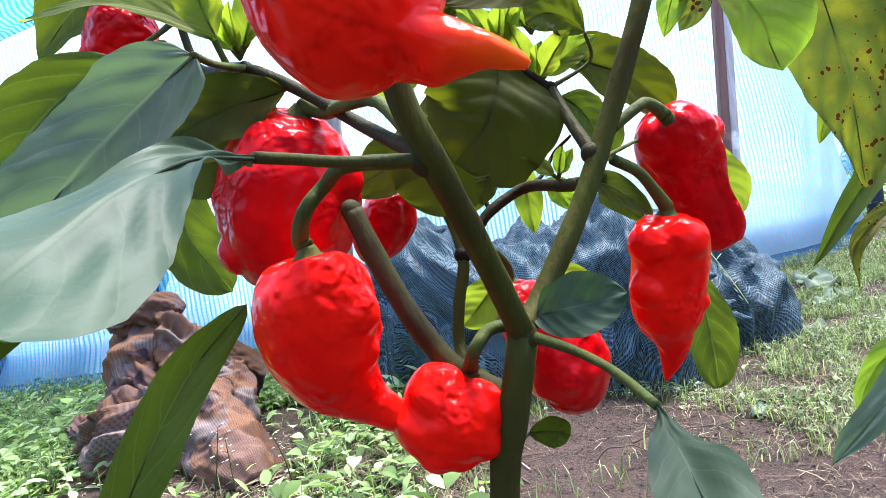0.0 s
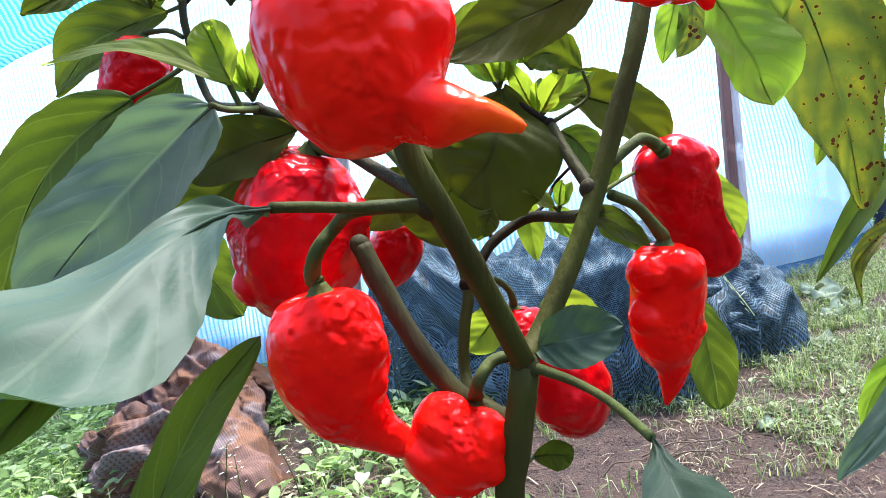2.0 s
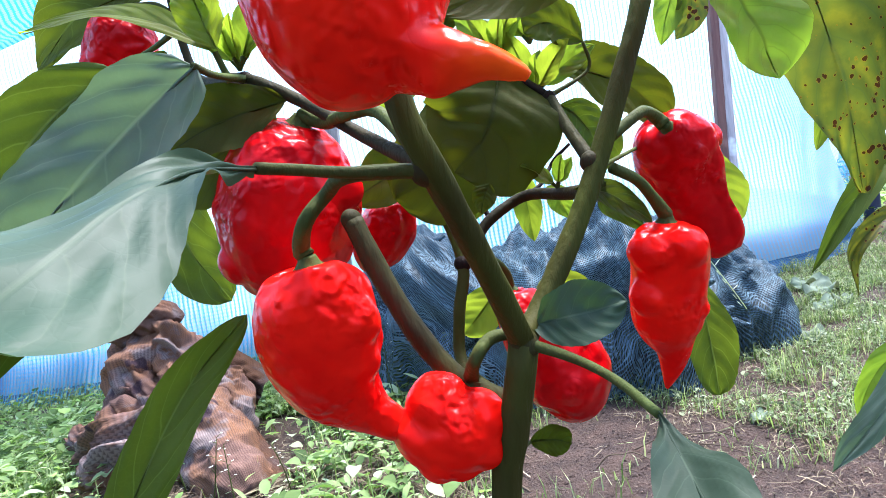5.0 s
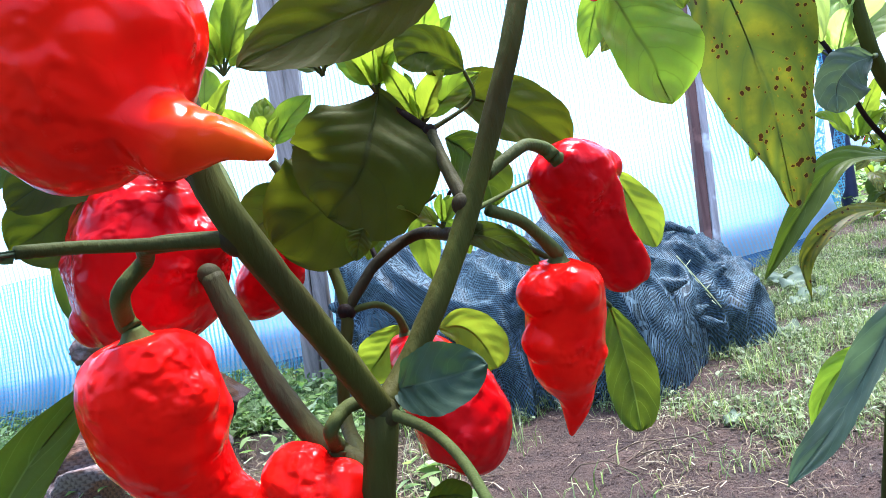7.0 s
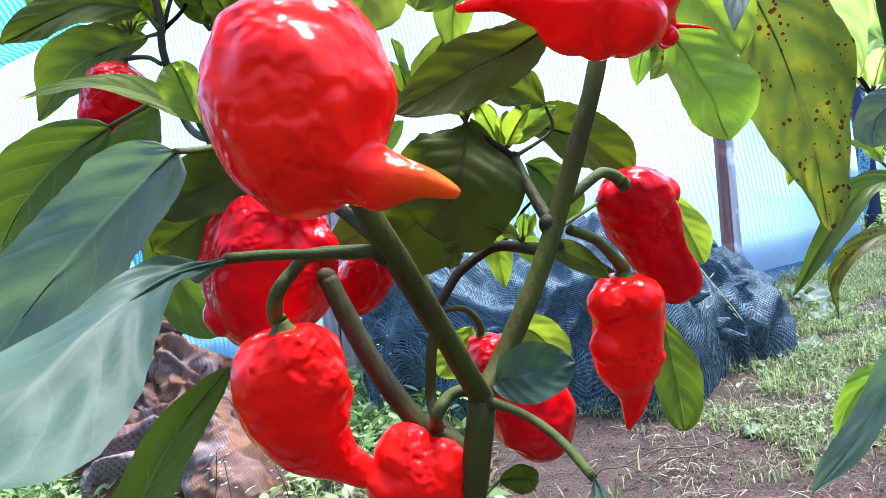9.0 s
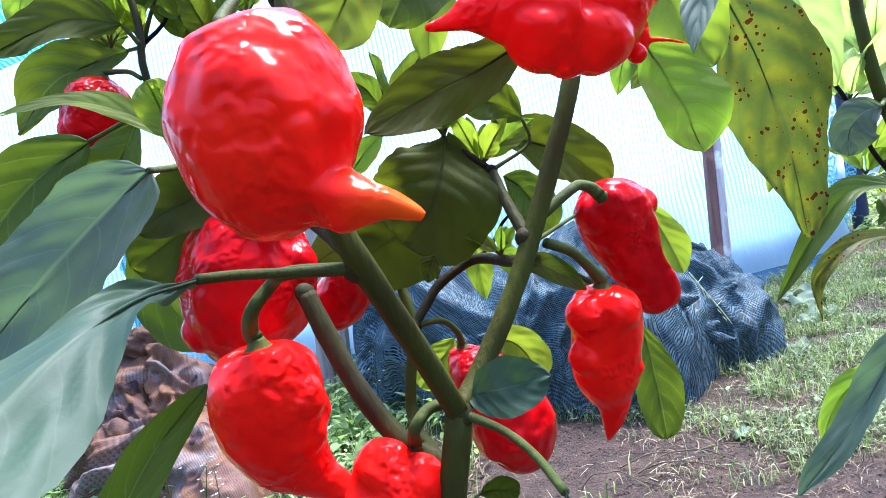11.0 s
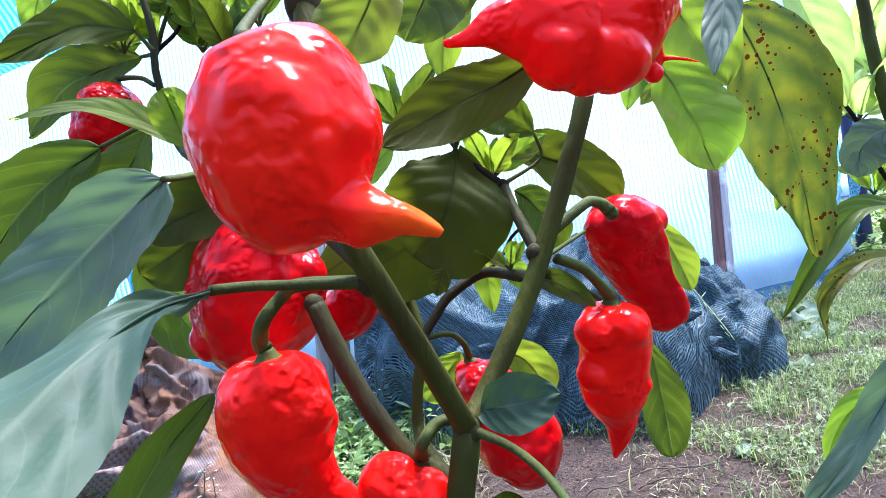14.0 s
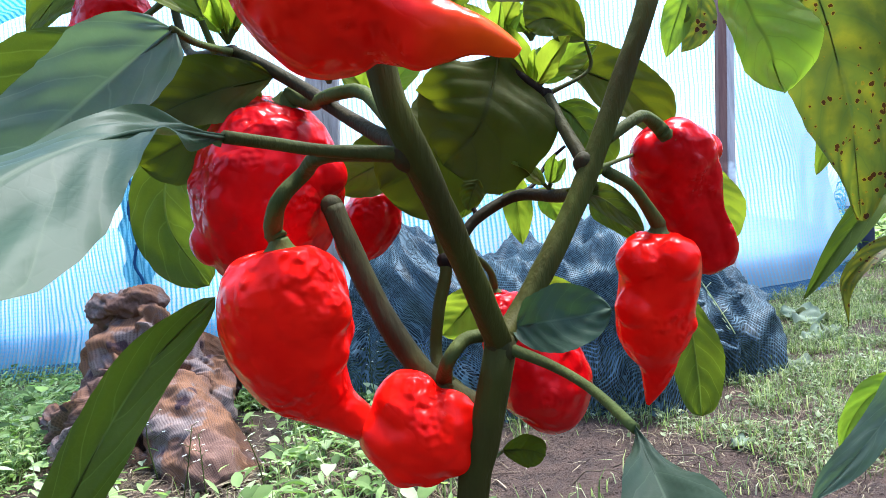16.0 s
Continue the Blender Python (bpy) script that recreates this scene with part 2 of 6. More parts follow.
def stem_material(name, a, b):
    k = Nodes(name)
    vec = k.coords("Object", (1, 1, 0.25))
    f = k.noise(vec, 90, 5)
    g = k.noise(k.coords("Object"), 14, 2)
    col = k.mix(k.steps(g, [(0.4, (0, 0, 0)), (0.62, (1, 1, 1))]), a, b)
    k.bump(k.math("ADD", f, k.noise(k.coords("Object", (1, 1, 0.12)), 420, 3)), 0.7, 0.001)
    return k.principled(k.mix(k.steps(f, [(0.38, (0.45, 0.45, 0.45)), (0.62, (0, 0, 0))]), col, tuple(c * 0.42 for c in a)), 0.65, Specular_IOR_Level=0.08)


STEM = stem_material("green_stem", (0.062, 0.074, 0.01), (0.046, 0.042, 0.01))
STEM_BROWN = stem_material("brown_green_stem", (0.034, 0.03, 0.014), (0.044, 0.044, 0.012))
PEDICEL = stem_material("pedicel_green", (0.075, 0.1, 0.024), (0.055, 0.064, 0.018))
TWIG = stem_material("dark_twig", (0.012, 0.007, 0.006), (0.02, 0.013, 0.007))


def ground_material():
    k = Nodes("garden_soil")
    vec = k.coords("Object")
    big, mid, fine = k.noise(vec, 1.6, 4), k.noise(vec, 14, 6, 0.65), k.noise(vec, 130, 5, 0.7)
    soil = k.mix(k.steps(mid, [(0.3, (0, 0, 0)), (0.7, (1, 1, 1))]), (0.022, 0.012, 0.008), (0.115, 0.067, 0.045))
    crumbs = k.steps(fine, [(0.58, (0, 0, 0)), (0.7, (1, 1, 1))])
    col = k.mix(k.math("MULTIPLY", crumbs, 0.65), soil, (0.33, 0.235, 0.165))
    col = k.mix(k.steps(big, [(0.35, (0, 0, 0)), (0.65, (0.5, 0.5, 0.5))]), col, (0.088, 0.052, 0.034))
    k.bump(k.math("ADD", mid, k.math("MULTIPLY", fine, 0.9)), 1.0, 0.025)
    return k.principled(col, 0.95)


def net_material(name, sheet, strand, pitch, gap=0.12, through=0.75, wide=0.28, rough_weave=False):
    """Knitted shade net: close strands along v, chains across them, light shining through."""
    k = Nodes(name)
    uv = k.add("UVMap").outputs[0]
    warp = k.add("TexNoise", {"Vector": uv, "Scale": 3.0, "Detail": 2.0})
    vec = k.add("VectorMath", operation="ADD")
    k.set(vec, 0, uv)
    sc = k.add("VectorMath", operation="SCALE")
    k.set(sc, 0, warp.outputs["Color"])
    k.set(sc, "Scale", 0.035 if rough_weave else 0.045)
    k.set(vec, 1, sc.outputs[0])
    sep = k.add("SeparateXYZ", {"Vector": vec.outputs[0]})
    u, v = sep.outputs[0], sep.outputs[1]
    def line(c, step, width):
        return k.math("LESS_THAN", k.math("ABSOLUTE", k.math("SUBTRACT", k.math("FRACT", k.math("DIVIDE", c, step), 0.0), 0.5)), width / 2)
    strands = line(u, pitch, wide)
    chains = k.math("MULTIPLY", line(v, pitch * 0.8, 0.3), line(u, pitch, wide + 0.3))
    weave = k.math("MAXIMUM", strands, chains)
    if rough_weave:
        weave = k.math("MAXIMUM", k.math("MULTIPLY", line(u, pitch, wide), 0.75), line(v, pitch * 0.8, wide * 0.9))
    n = k.noise(uv, 2.2, 4)
    sheet_col = k.mix(k.steps(n, [(0.3, (0, 0, 0)), (0.7, (1, 1, 1))]), sheet, tuple(c * 0.86 for c in sheet))
    loose = k.steps(k.noise(uv, 70, 4, 0.7), [(0.36, (0, 0, 0)), (0.66, (1, 1, 1))])
    col = k.mix(k.math("MULTIPLY", k.math("ADD", k.math("MULTIPLY", loose, 0.85), 0.15), weave) if rough_weave else weave, sheet_col, strand)
    k.principled(col, 0.6, Specular_IOR_Level=0.2)
    tr = k.add("BsdfTranslucent", {"Color": col})
    m1 = k.add("MixShader", {"Fac": through})
    k.t.links.new(k.bsdf.outputs[0], m1.inputs[1])
    k.t.links.new(tr.outputs[0], m1.inputs[2])
    hole = k.add("BsdfTransparent")
    m2 = k.add("MixShader", {"Fac": k.math("MULTIPLY", k.math("SUBTRACT", 1.0, weave), gap)})
    k.t.links.new(m1.outputs[0], m2.inputs[1])
    k.t.links.new(hole.outputs[0], m2.inputs[2])
    k.t.links.new(m2.outputs[0], k.out.inputs["Surface"])
    return k.m


NET = net_material("pale_blue_shade_net", (0.78, 0.88, 0.9), (0.3, 0.64, 0.78), 0.021, 0.3, 0.82, 0.26)
# bluer net of the added lower layer; the bunched net shares it
NET_TINT = net_material("blue_tint_net", (0.76, 0.92, 0.96), (0.16, 0.5, 0.68), 0.021, 0.85, 0.75, 0.24)
NET_HEM = net_material("blue_net_hem", (0.05, 0.18, 0.36), (0.02, 0.08, 0.2), 0.016, 0.1, 0.45, 0.4)
# kept dark so that reflections from the camera's side stay dark
NET_SOUTH = net_material("dark_reflection_net", (0.09, 0.12, 0.11), (0.05, 0.08, 0.08), 0.02, 0.1, 0.3, 0.3)
NET_DARK = net_material("dark_blue_grey_net", (0.009, 0.018, 0.024), (0.15, 0.245, 0.29), 0.0062, 0.25, 0.2, 0.4, True)
SOIL = ground_material()


def wood_material(name, a, b):
    k = Nodes(name)
    vec = k.coords("Object", (1, 1, 0.08))
    grain = k.noise(vec, 55, 6, 0.65)
    patch = k.noise(k.coords("Object"), 9, 3)
    col = k.mix(k.steps(grain, [(0.32, (0, 0, 0)), (0.68, (1, 1, 1))]), a, b)
    col = k.mix(k.steps(patch, [(0.6, (0, 0, 0)), (0.72, (1, 1, 1))]), col, tuple(min(1, c * 1.5) for c in b))
    k.bump(grain, 0.6, 0.004)
    return k.principled(col, 0.8)


# weathered right board, lightened in colour to make up for its backlight
WOOD = wood_material("weathered_wood", (0.42, 0.34, 0.31), (0.74, 0.66, 0.62))
WOOD_GREY = wood_material("grey_weathered_wood", (0.2, 0.165, 0.14), (0.46, 0.39, 0.34))
# brown left board, its shade put into the colour
WOOD_DARK = wood_material("shaded_brown_wood", (0.15, 0.065, 0.05), (0.27, 0.13, 0.1))


def cloth_material(name, ribbed):
    """Knitted camouflage cloth: brown, rust, dark purple and grey patches, stitches or ribs."""
    k = Nodes(name)
    uv = k.add("UVMap").outputs[0]
    obj = k.coords("Object")
    p1, p2, p3 = k.noise(obj, 9, 3, 0.5), k.noise(k.coords("Object", (1.3, 0.8, 1.1)), 7.5, 3, 0.5), k.noise(k.coords("Object", (0.8, 1.2, 1.4)), 8.5, 4, 0.55)
    col = k.mix(k.steps(p1, [(0.42, (0, 0, 0)), (0.56, (1, 1, 1))]), (0.15, 0.086, 0.064), (0.2, 0.098, 0.05))
    col = k.mix(k.steps(p3, [(0.54, (0, 0, 0)), (0.6, (1, 1, 1))]), col, (0.2, 0.158, 0.142))
    col = k.mix(k.steps(p2, [(0.64, (0, 0, 0)), (0.67, (1, 1, 1))]), col, (0.04, 0.024, 0.032))
    sep = k.add("SeparateXYZ", {"Vector": uv})
    rib = k.math("ABSOLUTE", k.math("SUBTRACT", k.math("FRACT", k.math("MULTIPLY", sep.outputs[0], 95.0), 0.0), 0.5))
    knit = k.math("ABSOLUTE", k.math("SUBTRACT", k.math("FRACT", k.math("ADD", k.math("MULTIPLY", sep.outputs[1], 110.0), k.math("MULTIPLY", rib, 0.9)), 0.0), 0.5))
    stitch = k.math("MULTIPLY", k.math("ADD", knit, rib), 0.6)
    fuzz = k.noise(obj, 320, 3, 0.7)
    fleck = k.steps(fuzz, [(0.5, (0, 0, 0)), (0.66, (1, 1, 1))])
    col = k.mix(k.math("MULTIPLY", fleck, 0.22), col, (0.36, 0.27, 0.22))
    col = k.mix(k.math("MULTIPLY", k.steps(stitch, [(0.22, (0, 0, 0)), (0.5, (1, 1, 1))]), 0.65), col, (0.05, 0.03, 0.026))
    h = k.math("ADD", k.math("MULTIPLY", stitch, -0.6), k.math("MULTIPLY", fuzz, 0.5))
    if ribbed:
        col = k.mix(k.math("MULTIPLY", k.math("LESS_THAN", rib, 0.14), 0.55), col, (0.05, 0.03, 0.026))
        h = k.math("ADD", h, k.math("MULTIPLY", rib, 1.2))
    k.bump(h, 0.7, 0.003)
    return k.principled(col, 0.95, Specular_IOR_Level=0.1)


CLOTH = cloth_material("camouflage_knit", False)
CLOTH_RIB = cloth_material("camouflage_rib_knit", True)


def weed_material(name, stops, light=0.4):
    k = Nodes(name)
    rnd = k.add("NewGeometry").outputs["Random Per Island"]
    col = k.steps(rnd, stops)
    n = k.noise(k.coords("Object"), 60, 3)
    col = k.mix(k.math("MULTIPLY", n, 0.4), col, (0.03, 0.05, 0.015))
    k.principled(col, 0.7, Specular_IOR_Level=0.25)
    tr = k.add("BsdfTranslucent", {"Color": k.mix(1.0, col, (1.6, 1.8, 1.0), "MULTIPLY")})
    m = k.add("MixShader", {"Fac": light})
    k.t.links.new(k.bsdf.outputs[0], m.inputs[1])
    k.t.links.new(tr.outputs[0], m.inputs[2])
    k.t.links.new(m.outputs[0], k.out.inputs["Surface"])
    return k.m


WEED = weed_material("weed_leaves", [(0.0, (0.035, 0.07, 0.018)), (0.3, (0.14, 0.225, 0.06)), (0.7, (0.3, 0.42, 0.16)), (1.0, (0.5, 0.58, 0.38))], 0.42)
WEED_PALE = weed_material("pale_small_weeds", [(0.0, (0.035, 0.052, 0.02)), (0.5, (0.12, 0.165, 0.065)), (0.85, (0.25, 0.3, 0.16)), (1.0, (0.42, 0.46, 0.33))], 0.28)
GRASS = weed_material("grass_blades", [(0.0, (0.08, 0.13, 0.035)), (0.45, (0.2, 0.27, 0.1)), (0.8, (0.36, 0.42, 0.22)), (1.0, (0.52, 0.5, 0.36))])
STRAW = weed_material("dry_straw", [(0.0, (0.05, 0.03, 0.022)), (0.45, (0.12, 0.08, 0.055)), (0.85, (0.25, 0.19, 0.12)), (1.0, (0.46, 0.39, 0.27))], 0.1)
LITTER = leaf_material("wilted_leaf", (0.24, 0.30, 0.2), (0.8, 0.8, 0.5), (0.3, 0.34, 0.24), gloss=0.6, light=0.2)
PETAL = weed_material("small_white_petals", [(0.0, (0.7, 0.72, 0.6)), (1.0, (0.8, 0.8, 0.75))], 0.3)


# ---- the ground: one sheet to the horizon ----
def rise(x, y):
    """Height of the garden soil: low mounds and clods near the plant, flat far away."""
    near = math.exp(-((x / 6) ** 2 + ((y - 2) / 6) ** 2))
    lumps = noise.noise(V(x * 1.7, y * 1.7, 0.3)) * 0.022 + noise.noise(V(x * 7, y * 7, 1.3)) * 0.008 + noise.noise(V(x * 24, y * 24, 2.3)) * 0.003
    dug = math.exp(-(((x - 0.95) / 0.35) ** 2 + ((y - 1.05) / 0.2) ** 2))
    lumps += dug * (0.03 * abs(noise.noise(V(x * 14, y * 14, 5))) + 0.014 * noise.noise(V(x * 38, y * 38, 6)))
    return near * lumps


def build_ground():
    fine_x = [i * 0.02 for i in range(-120, 140)]
    fine_y = [0.5 + i * 0.02 for i in range(0, 130)] + [3.12 + i * 0.06 for i in range(24)]
    xs = [-400, -100, -30, -10, -5, -3.6] + fine_x + [3.6, 5, 10, 30, 100, 400]
    ys = [-400, -100, -30, -10, -4, -1.5, -0.4] + fine_y + [4.8, 6, 9, 15, 40, 120, 400]
    verts = [(x, y, rise(x, y)) for y in ys for x in xs]
    w = len(xs)
    faces = [(j * w + i, j * w + i + 1, (j + 1) * w + i + 1, (j + 1) * w + i) for j in range(len(ys) - 1) for i in range(w - 1)]
    g = raw("ground", verts, faces, SOIL, smooth=True)
    return tagged(g, "brown crumbly garden soil with a trodden bare path", "ground", kind="structure")


ground = build_ground()


# ---- net walls ----
def net_sheet(name, line, bottom, top, material, fold=0.03, seed=0.0, lean=0.0, label="", parent=None, rows=26, per=22):
    """A hanging net along a ground line of (x, y) points, with soft folds and a double skin of 3 mm."""
    pts = spline([(x, y, 0) for x, y in line], per * (len(line) - 1))
    bm = bmesh.new()
    uvl = bm.loops.layers.uv.new("UVMap")
    grid, dist = [], 0.0
    for i, p in enumerate(pts):
        if i:
            dist += (p - pts[i - 1]).length
        t = (pts[min(i + 1, len(pts) - 1)] - pts[max(i - 1, 0)]).normalized()
        n = V(t.y, -t.x, 0)
        col = []
        for j in range(rows + 1):
            s = j / rows
            z = bottom + (top - bottom) * s
            sag = fold * (noise.noise(V(dist * 2.2 + seed, z * 1.1, seed)) * 1.3 + 0.5 * noise.noise(V(dist * 6 + seed, z * 2.5, seed + 4)))
            pinch = 0.10 * (1 - s) ** 6
            col.append((bm.verts.new(p + n * (sag + pinch + lean * z) + V(0, 0, z)), (dist, z)))
        grid.append(col)
    for a, b in zip(grid, grid[1:]):
        for j in range(rows):
            quad = (a[j], b[j], b[j + 1], a[j + 1])
            f = bm.faces.new([q[0] for q in quad])
            for loop, q in zip(f.loops, quad):
                loop[uvl].uv = q[1]
    ob = mesh_object(name, bm, material)
    if parent:
        under(ob, parent)
    else:
        tagged(ob, label, "net wall", kind="structure")
    return ob


WALL_LINE = [(-6.0, 4.2), (-3.6, 3.45), (-2.4, 3.2), (-1.6, 3.08), (-0.5, 3.0), (0.6, 3.05), (1.5, 3.1), (2.0, 3.35), (2.6, 4.2), (3.3, 6.0), (4.3, 8.6), (6.0, 9.6), (7.5, 9.0)]
net_wall = net_sheet("net_wall_north", WALL_LINE, 0.06, 2.1, NET, 0.05, 1.0, label="pale blue translucent shade net hung as a tunnel wall")
hem = net_sheet("hem", [(x, y - 0.03) for x, y in WALL_LINE], 0.0, 0.2, NET_HEM, 0.05, 5.0, parent=net_wall, rows=6)
# added second layer, bluer low on the left where less sky glows through
skirt = net_sheet("skirt", [(x, y - 0.06) for x, y in WALL_LINE[:6]], 0.0, 0.66, NET_TINT, 0.06, 7.0, parent=net_wall, rows=14)
# added wall, mostly behind the camera, that darkens the peppers' reflections
net_south = net_sheet("net_wall_south", [(7.5, 9.0), (7.0, 2.0), (5.0, -3.0), (0.0, -4.0), (-5.0, -3.0), (-7.0, 1.0), (-6.0, 4.2)], 0.0, 2.1, NET_SOUTH, 0.05, 9.0,
                      label="added dark net closing the tunnel, mostly behind the camera")


def net_roof():
    """The bluer top net: a strip that slopes inwards from the wall's upper edge."""
    bm = bmesh.new()
    uvl = bm.loops.layers.uv.new("UVMap")
    pts = spline([(x, y, 0) for x, y in WALL_LINE[:9]], 80)
    rows = []
    for i, p in enumerate(pts):
        col = []
        for j in range(9):
            s = j / 8
            q = p + V(0.02 * s, -0.12 - 0.36 * s, profile([(-6.2, 1.4), (-2.2, 1.5), (-1.75, 1.63), (-1.5, 1.675), (-1.3, 1.74), (-1.0, 1.95), (-0.4, 2.1), (2.7, 2.1)], p.x) + 0.32 * s - 0.1 * math.sin(math.pi * s) + 0.03 * noise.noise(V(i * 0.2, j * 0.6, 3)))
            col.append((bm.verts.new(q), (i * 0.11, s * 1.3)))
        rows.append(col)
    for a, b in zip(rows, rows[1:]):
        for j in range(8):
            quad = (a[j], b[j], b[j + 1], a[j + 1])
            f = bm.faces.new([q[0] for q in quad])
            for loop, q in zip(f.loops, quad):
                loop[uvl].uv = q[1]
    ob = mesh_object("net_roof", bm, NET_BLUE)
    return tagged(ob, "sky-blue shade net sloping in over the wall", "net roof", kind="structure")


NET_BLUE = net_material("sky_blue_shade_net", (0.16, 0.56, 0.78), (0.03, 0.24, 0.48), 0.024, 0.15, 0.6, 0.4)
net_roof()


def net_seam():
    """The gathered join of two net lengths, with a cord wound down it."""
    owner = thing("net_seam", (-1.15, 2.9, 0), "gathered blue net seam bound with a dark cord", "net seam")
    top, mid, low = (-1.2291, 2.8197, 0.8677), (-1.2227, 2.8023, 0.6179), (-1.2120, 2.7797, 0.2928)
    bm = bmesh.new()
    uvl = bm.loops.layers.uv.new("UVMap")
    pts = spline([top, mid, low], 40)
    rows = []
    for i, p in enumerate(pts):
        w = 0.055 + 0.012 * math.sin(i * 0.5) + 0.01 * noise.noise(V(i * 0.3, 1, 2))
        row = []
        for k in range(13):
            u = k / 6 - 1
            q = p + V(u * w, -0.02 * (1 - u * u) - 0.012 * math.sin(u * 9 + i * 0.12) + 0.008 * noise.noise(V(u * 3, i * 0.4, 0)), 0)
            row.append((bm.verts.new(q), (u * w, i * 0.015)))
        rows.append(row)
    for a, c in zip(rows, rows[1:]):
        for k in range(12):
            quad = (a[k], a[k + 1], c[k + 1], c[k])
            f = bm.faces.new([q[0] for q in quad])
            for loop, q in zip(f.loops, quad):
                loop[uvl].uv = q[1]
    part("gathered_net", bm, NET_BAND, owner)
    bm = bmesh.new()
    pts = [Vector(top).lerp(low, i / 9) + V(0.018 + 0.016 * math.sin(i * 1.9), -0.045, 0) for i in range(10)]
    tube(bm, pts, [(0, 0.006), (1, 0.006)], 8, 50, lambda s, g, p: 1 + 0.25 * math.sin(s * 160 + g))
    part("cord", bm, NET_HEM, owner, "dark blue cord")


NET_BAND = net_material("gathered_blue_net", (0.25, 0.6, 0.72), (0.08, 0.3, 0.42), 0.016, 0.05, 0.5, 0.4)
net_seam()


# ---- posts ----
def post(name, foot, head, half, label, first=None):
    """A squared stake with worn edges and a slight bow, as two boards nailed together."""
    owner = thing(name, (foot[0], foot[1], 0), label, "post")
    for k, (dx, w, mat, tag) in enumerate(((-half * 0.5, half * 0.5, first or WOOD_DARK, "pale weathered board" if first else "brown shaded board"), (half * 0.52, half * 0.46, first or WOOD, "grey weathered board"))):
        bm = bmesh.new()
        rows = []
        for i in range(25):
            s = i / 24
            c = Vector(foot).lerp(Vector(head), s) + V(0.004 * math.sin(s * 5 + k) + dx, 0.003 * math.sin(s * 7), 0)
            b = w * 0.18
            dp = half * 0.55
            ring = [(-w, -dp + b), (-w + b, -dp), (w - b, -dp), (w, -dp + b), (w, dp - b), (w - b, dp), (-w + b, dp), (-w, dp - b)]
            wob = 1 + 0.06 * noise.noise(V(k * 3, s * 14, 1))
            rows.append([bm.verts.new(c + V(x * wob, y, 0)) for x, y in ring])
        for a, b2 in zip(rows, rows[1:]):
            for j in range(8):
                bm.faces.new((a[j], a[(j + 1) % 8], b2[(j + 1) % 8], b2[j]))
        bm.faces.new(rows[0][::-1])
        bm.faces.new(rows[-1])
        part("board", bm, mat, owner, tag, smooth=False)
    return owner


POST_A = (1.3330, 2.7500, 0.3360)
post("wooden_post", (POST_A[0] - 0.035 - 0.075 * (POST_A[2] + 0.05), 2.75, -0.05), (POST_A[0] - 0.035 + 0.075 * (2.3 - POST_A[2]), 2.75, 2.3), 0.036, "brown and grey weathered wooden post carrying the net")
POST_B = (-0.3853, 2.5000, 0.2747)
post("wooden_post", (POST_B[0] - 0.03, 2.5, -0.05), (POST_B[0] + 0.2, 2.5, 2.3), 0.062, "pale grey weathered wooden post behind the chilli plant", WOOD_GREY)


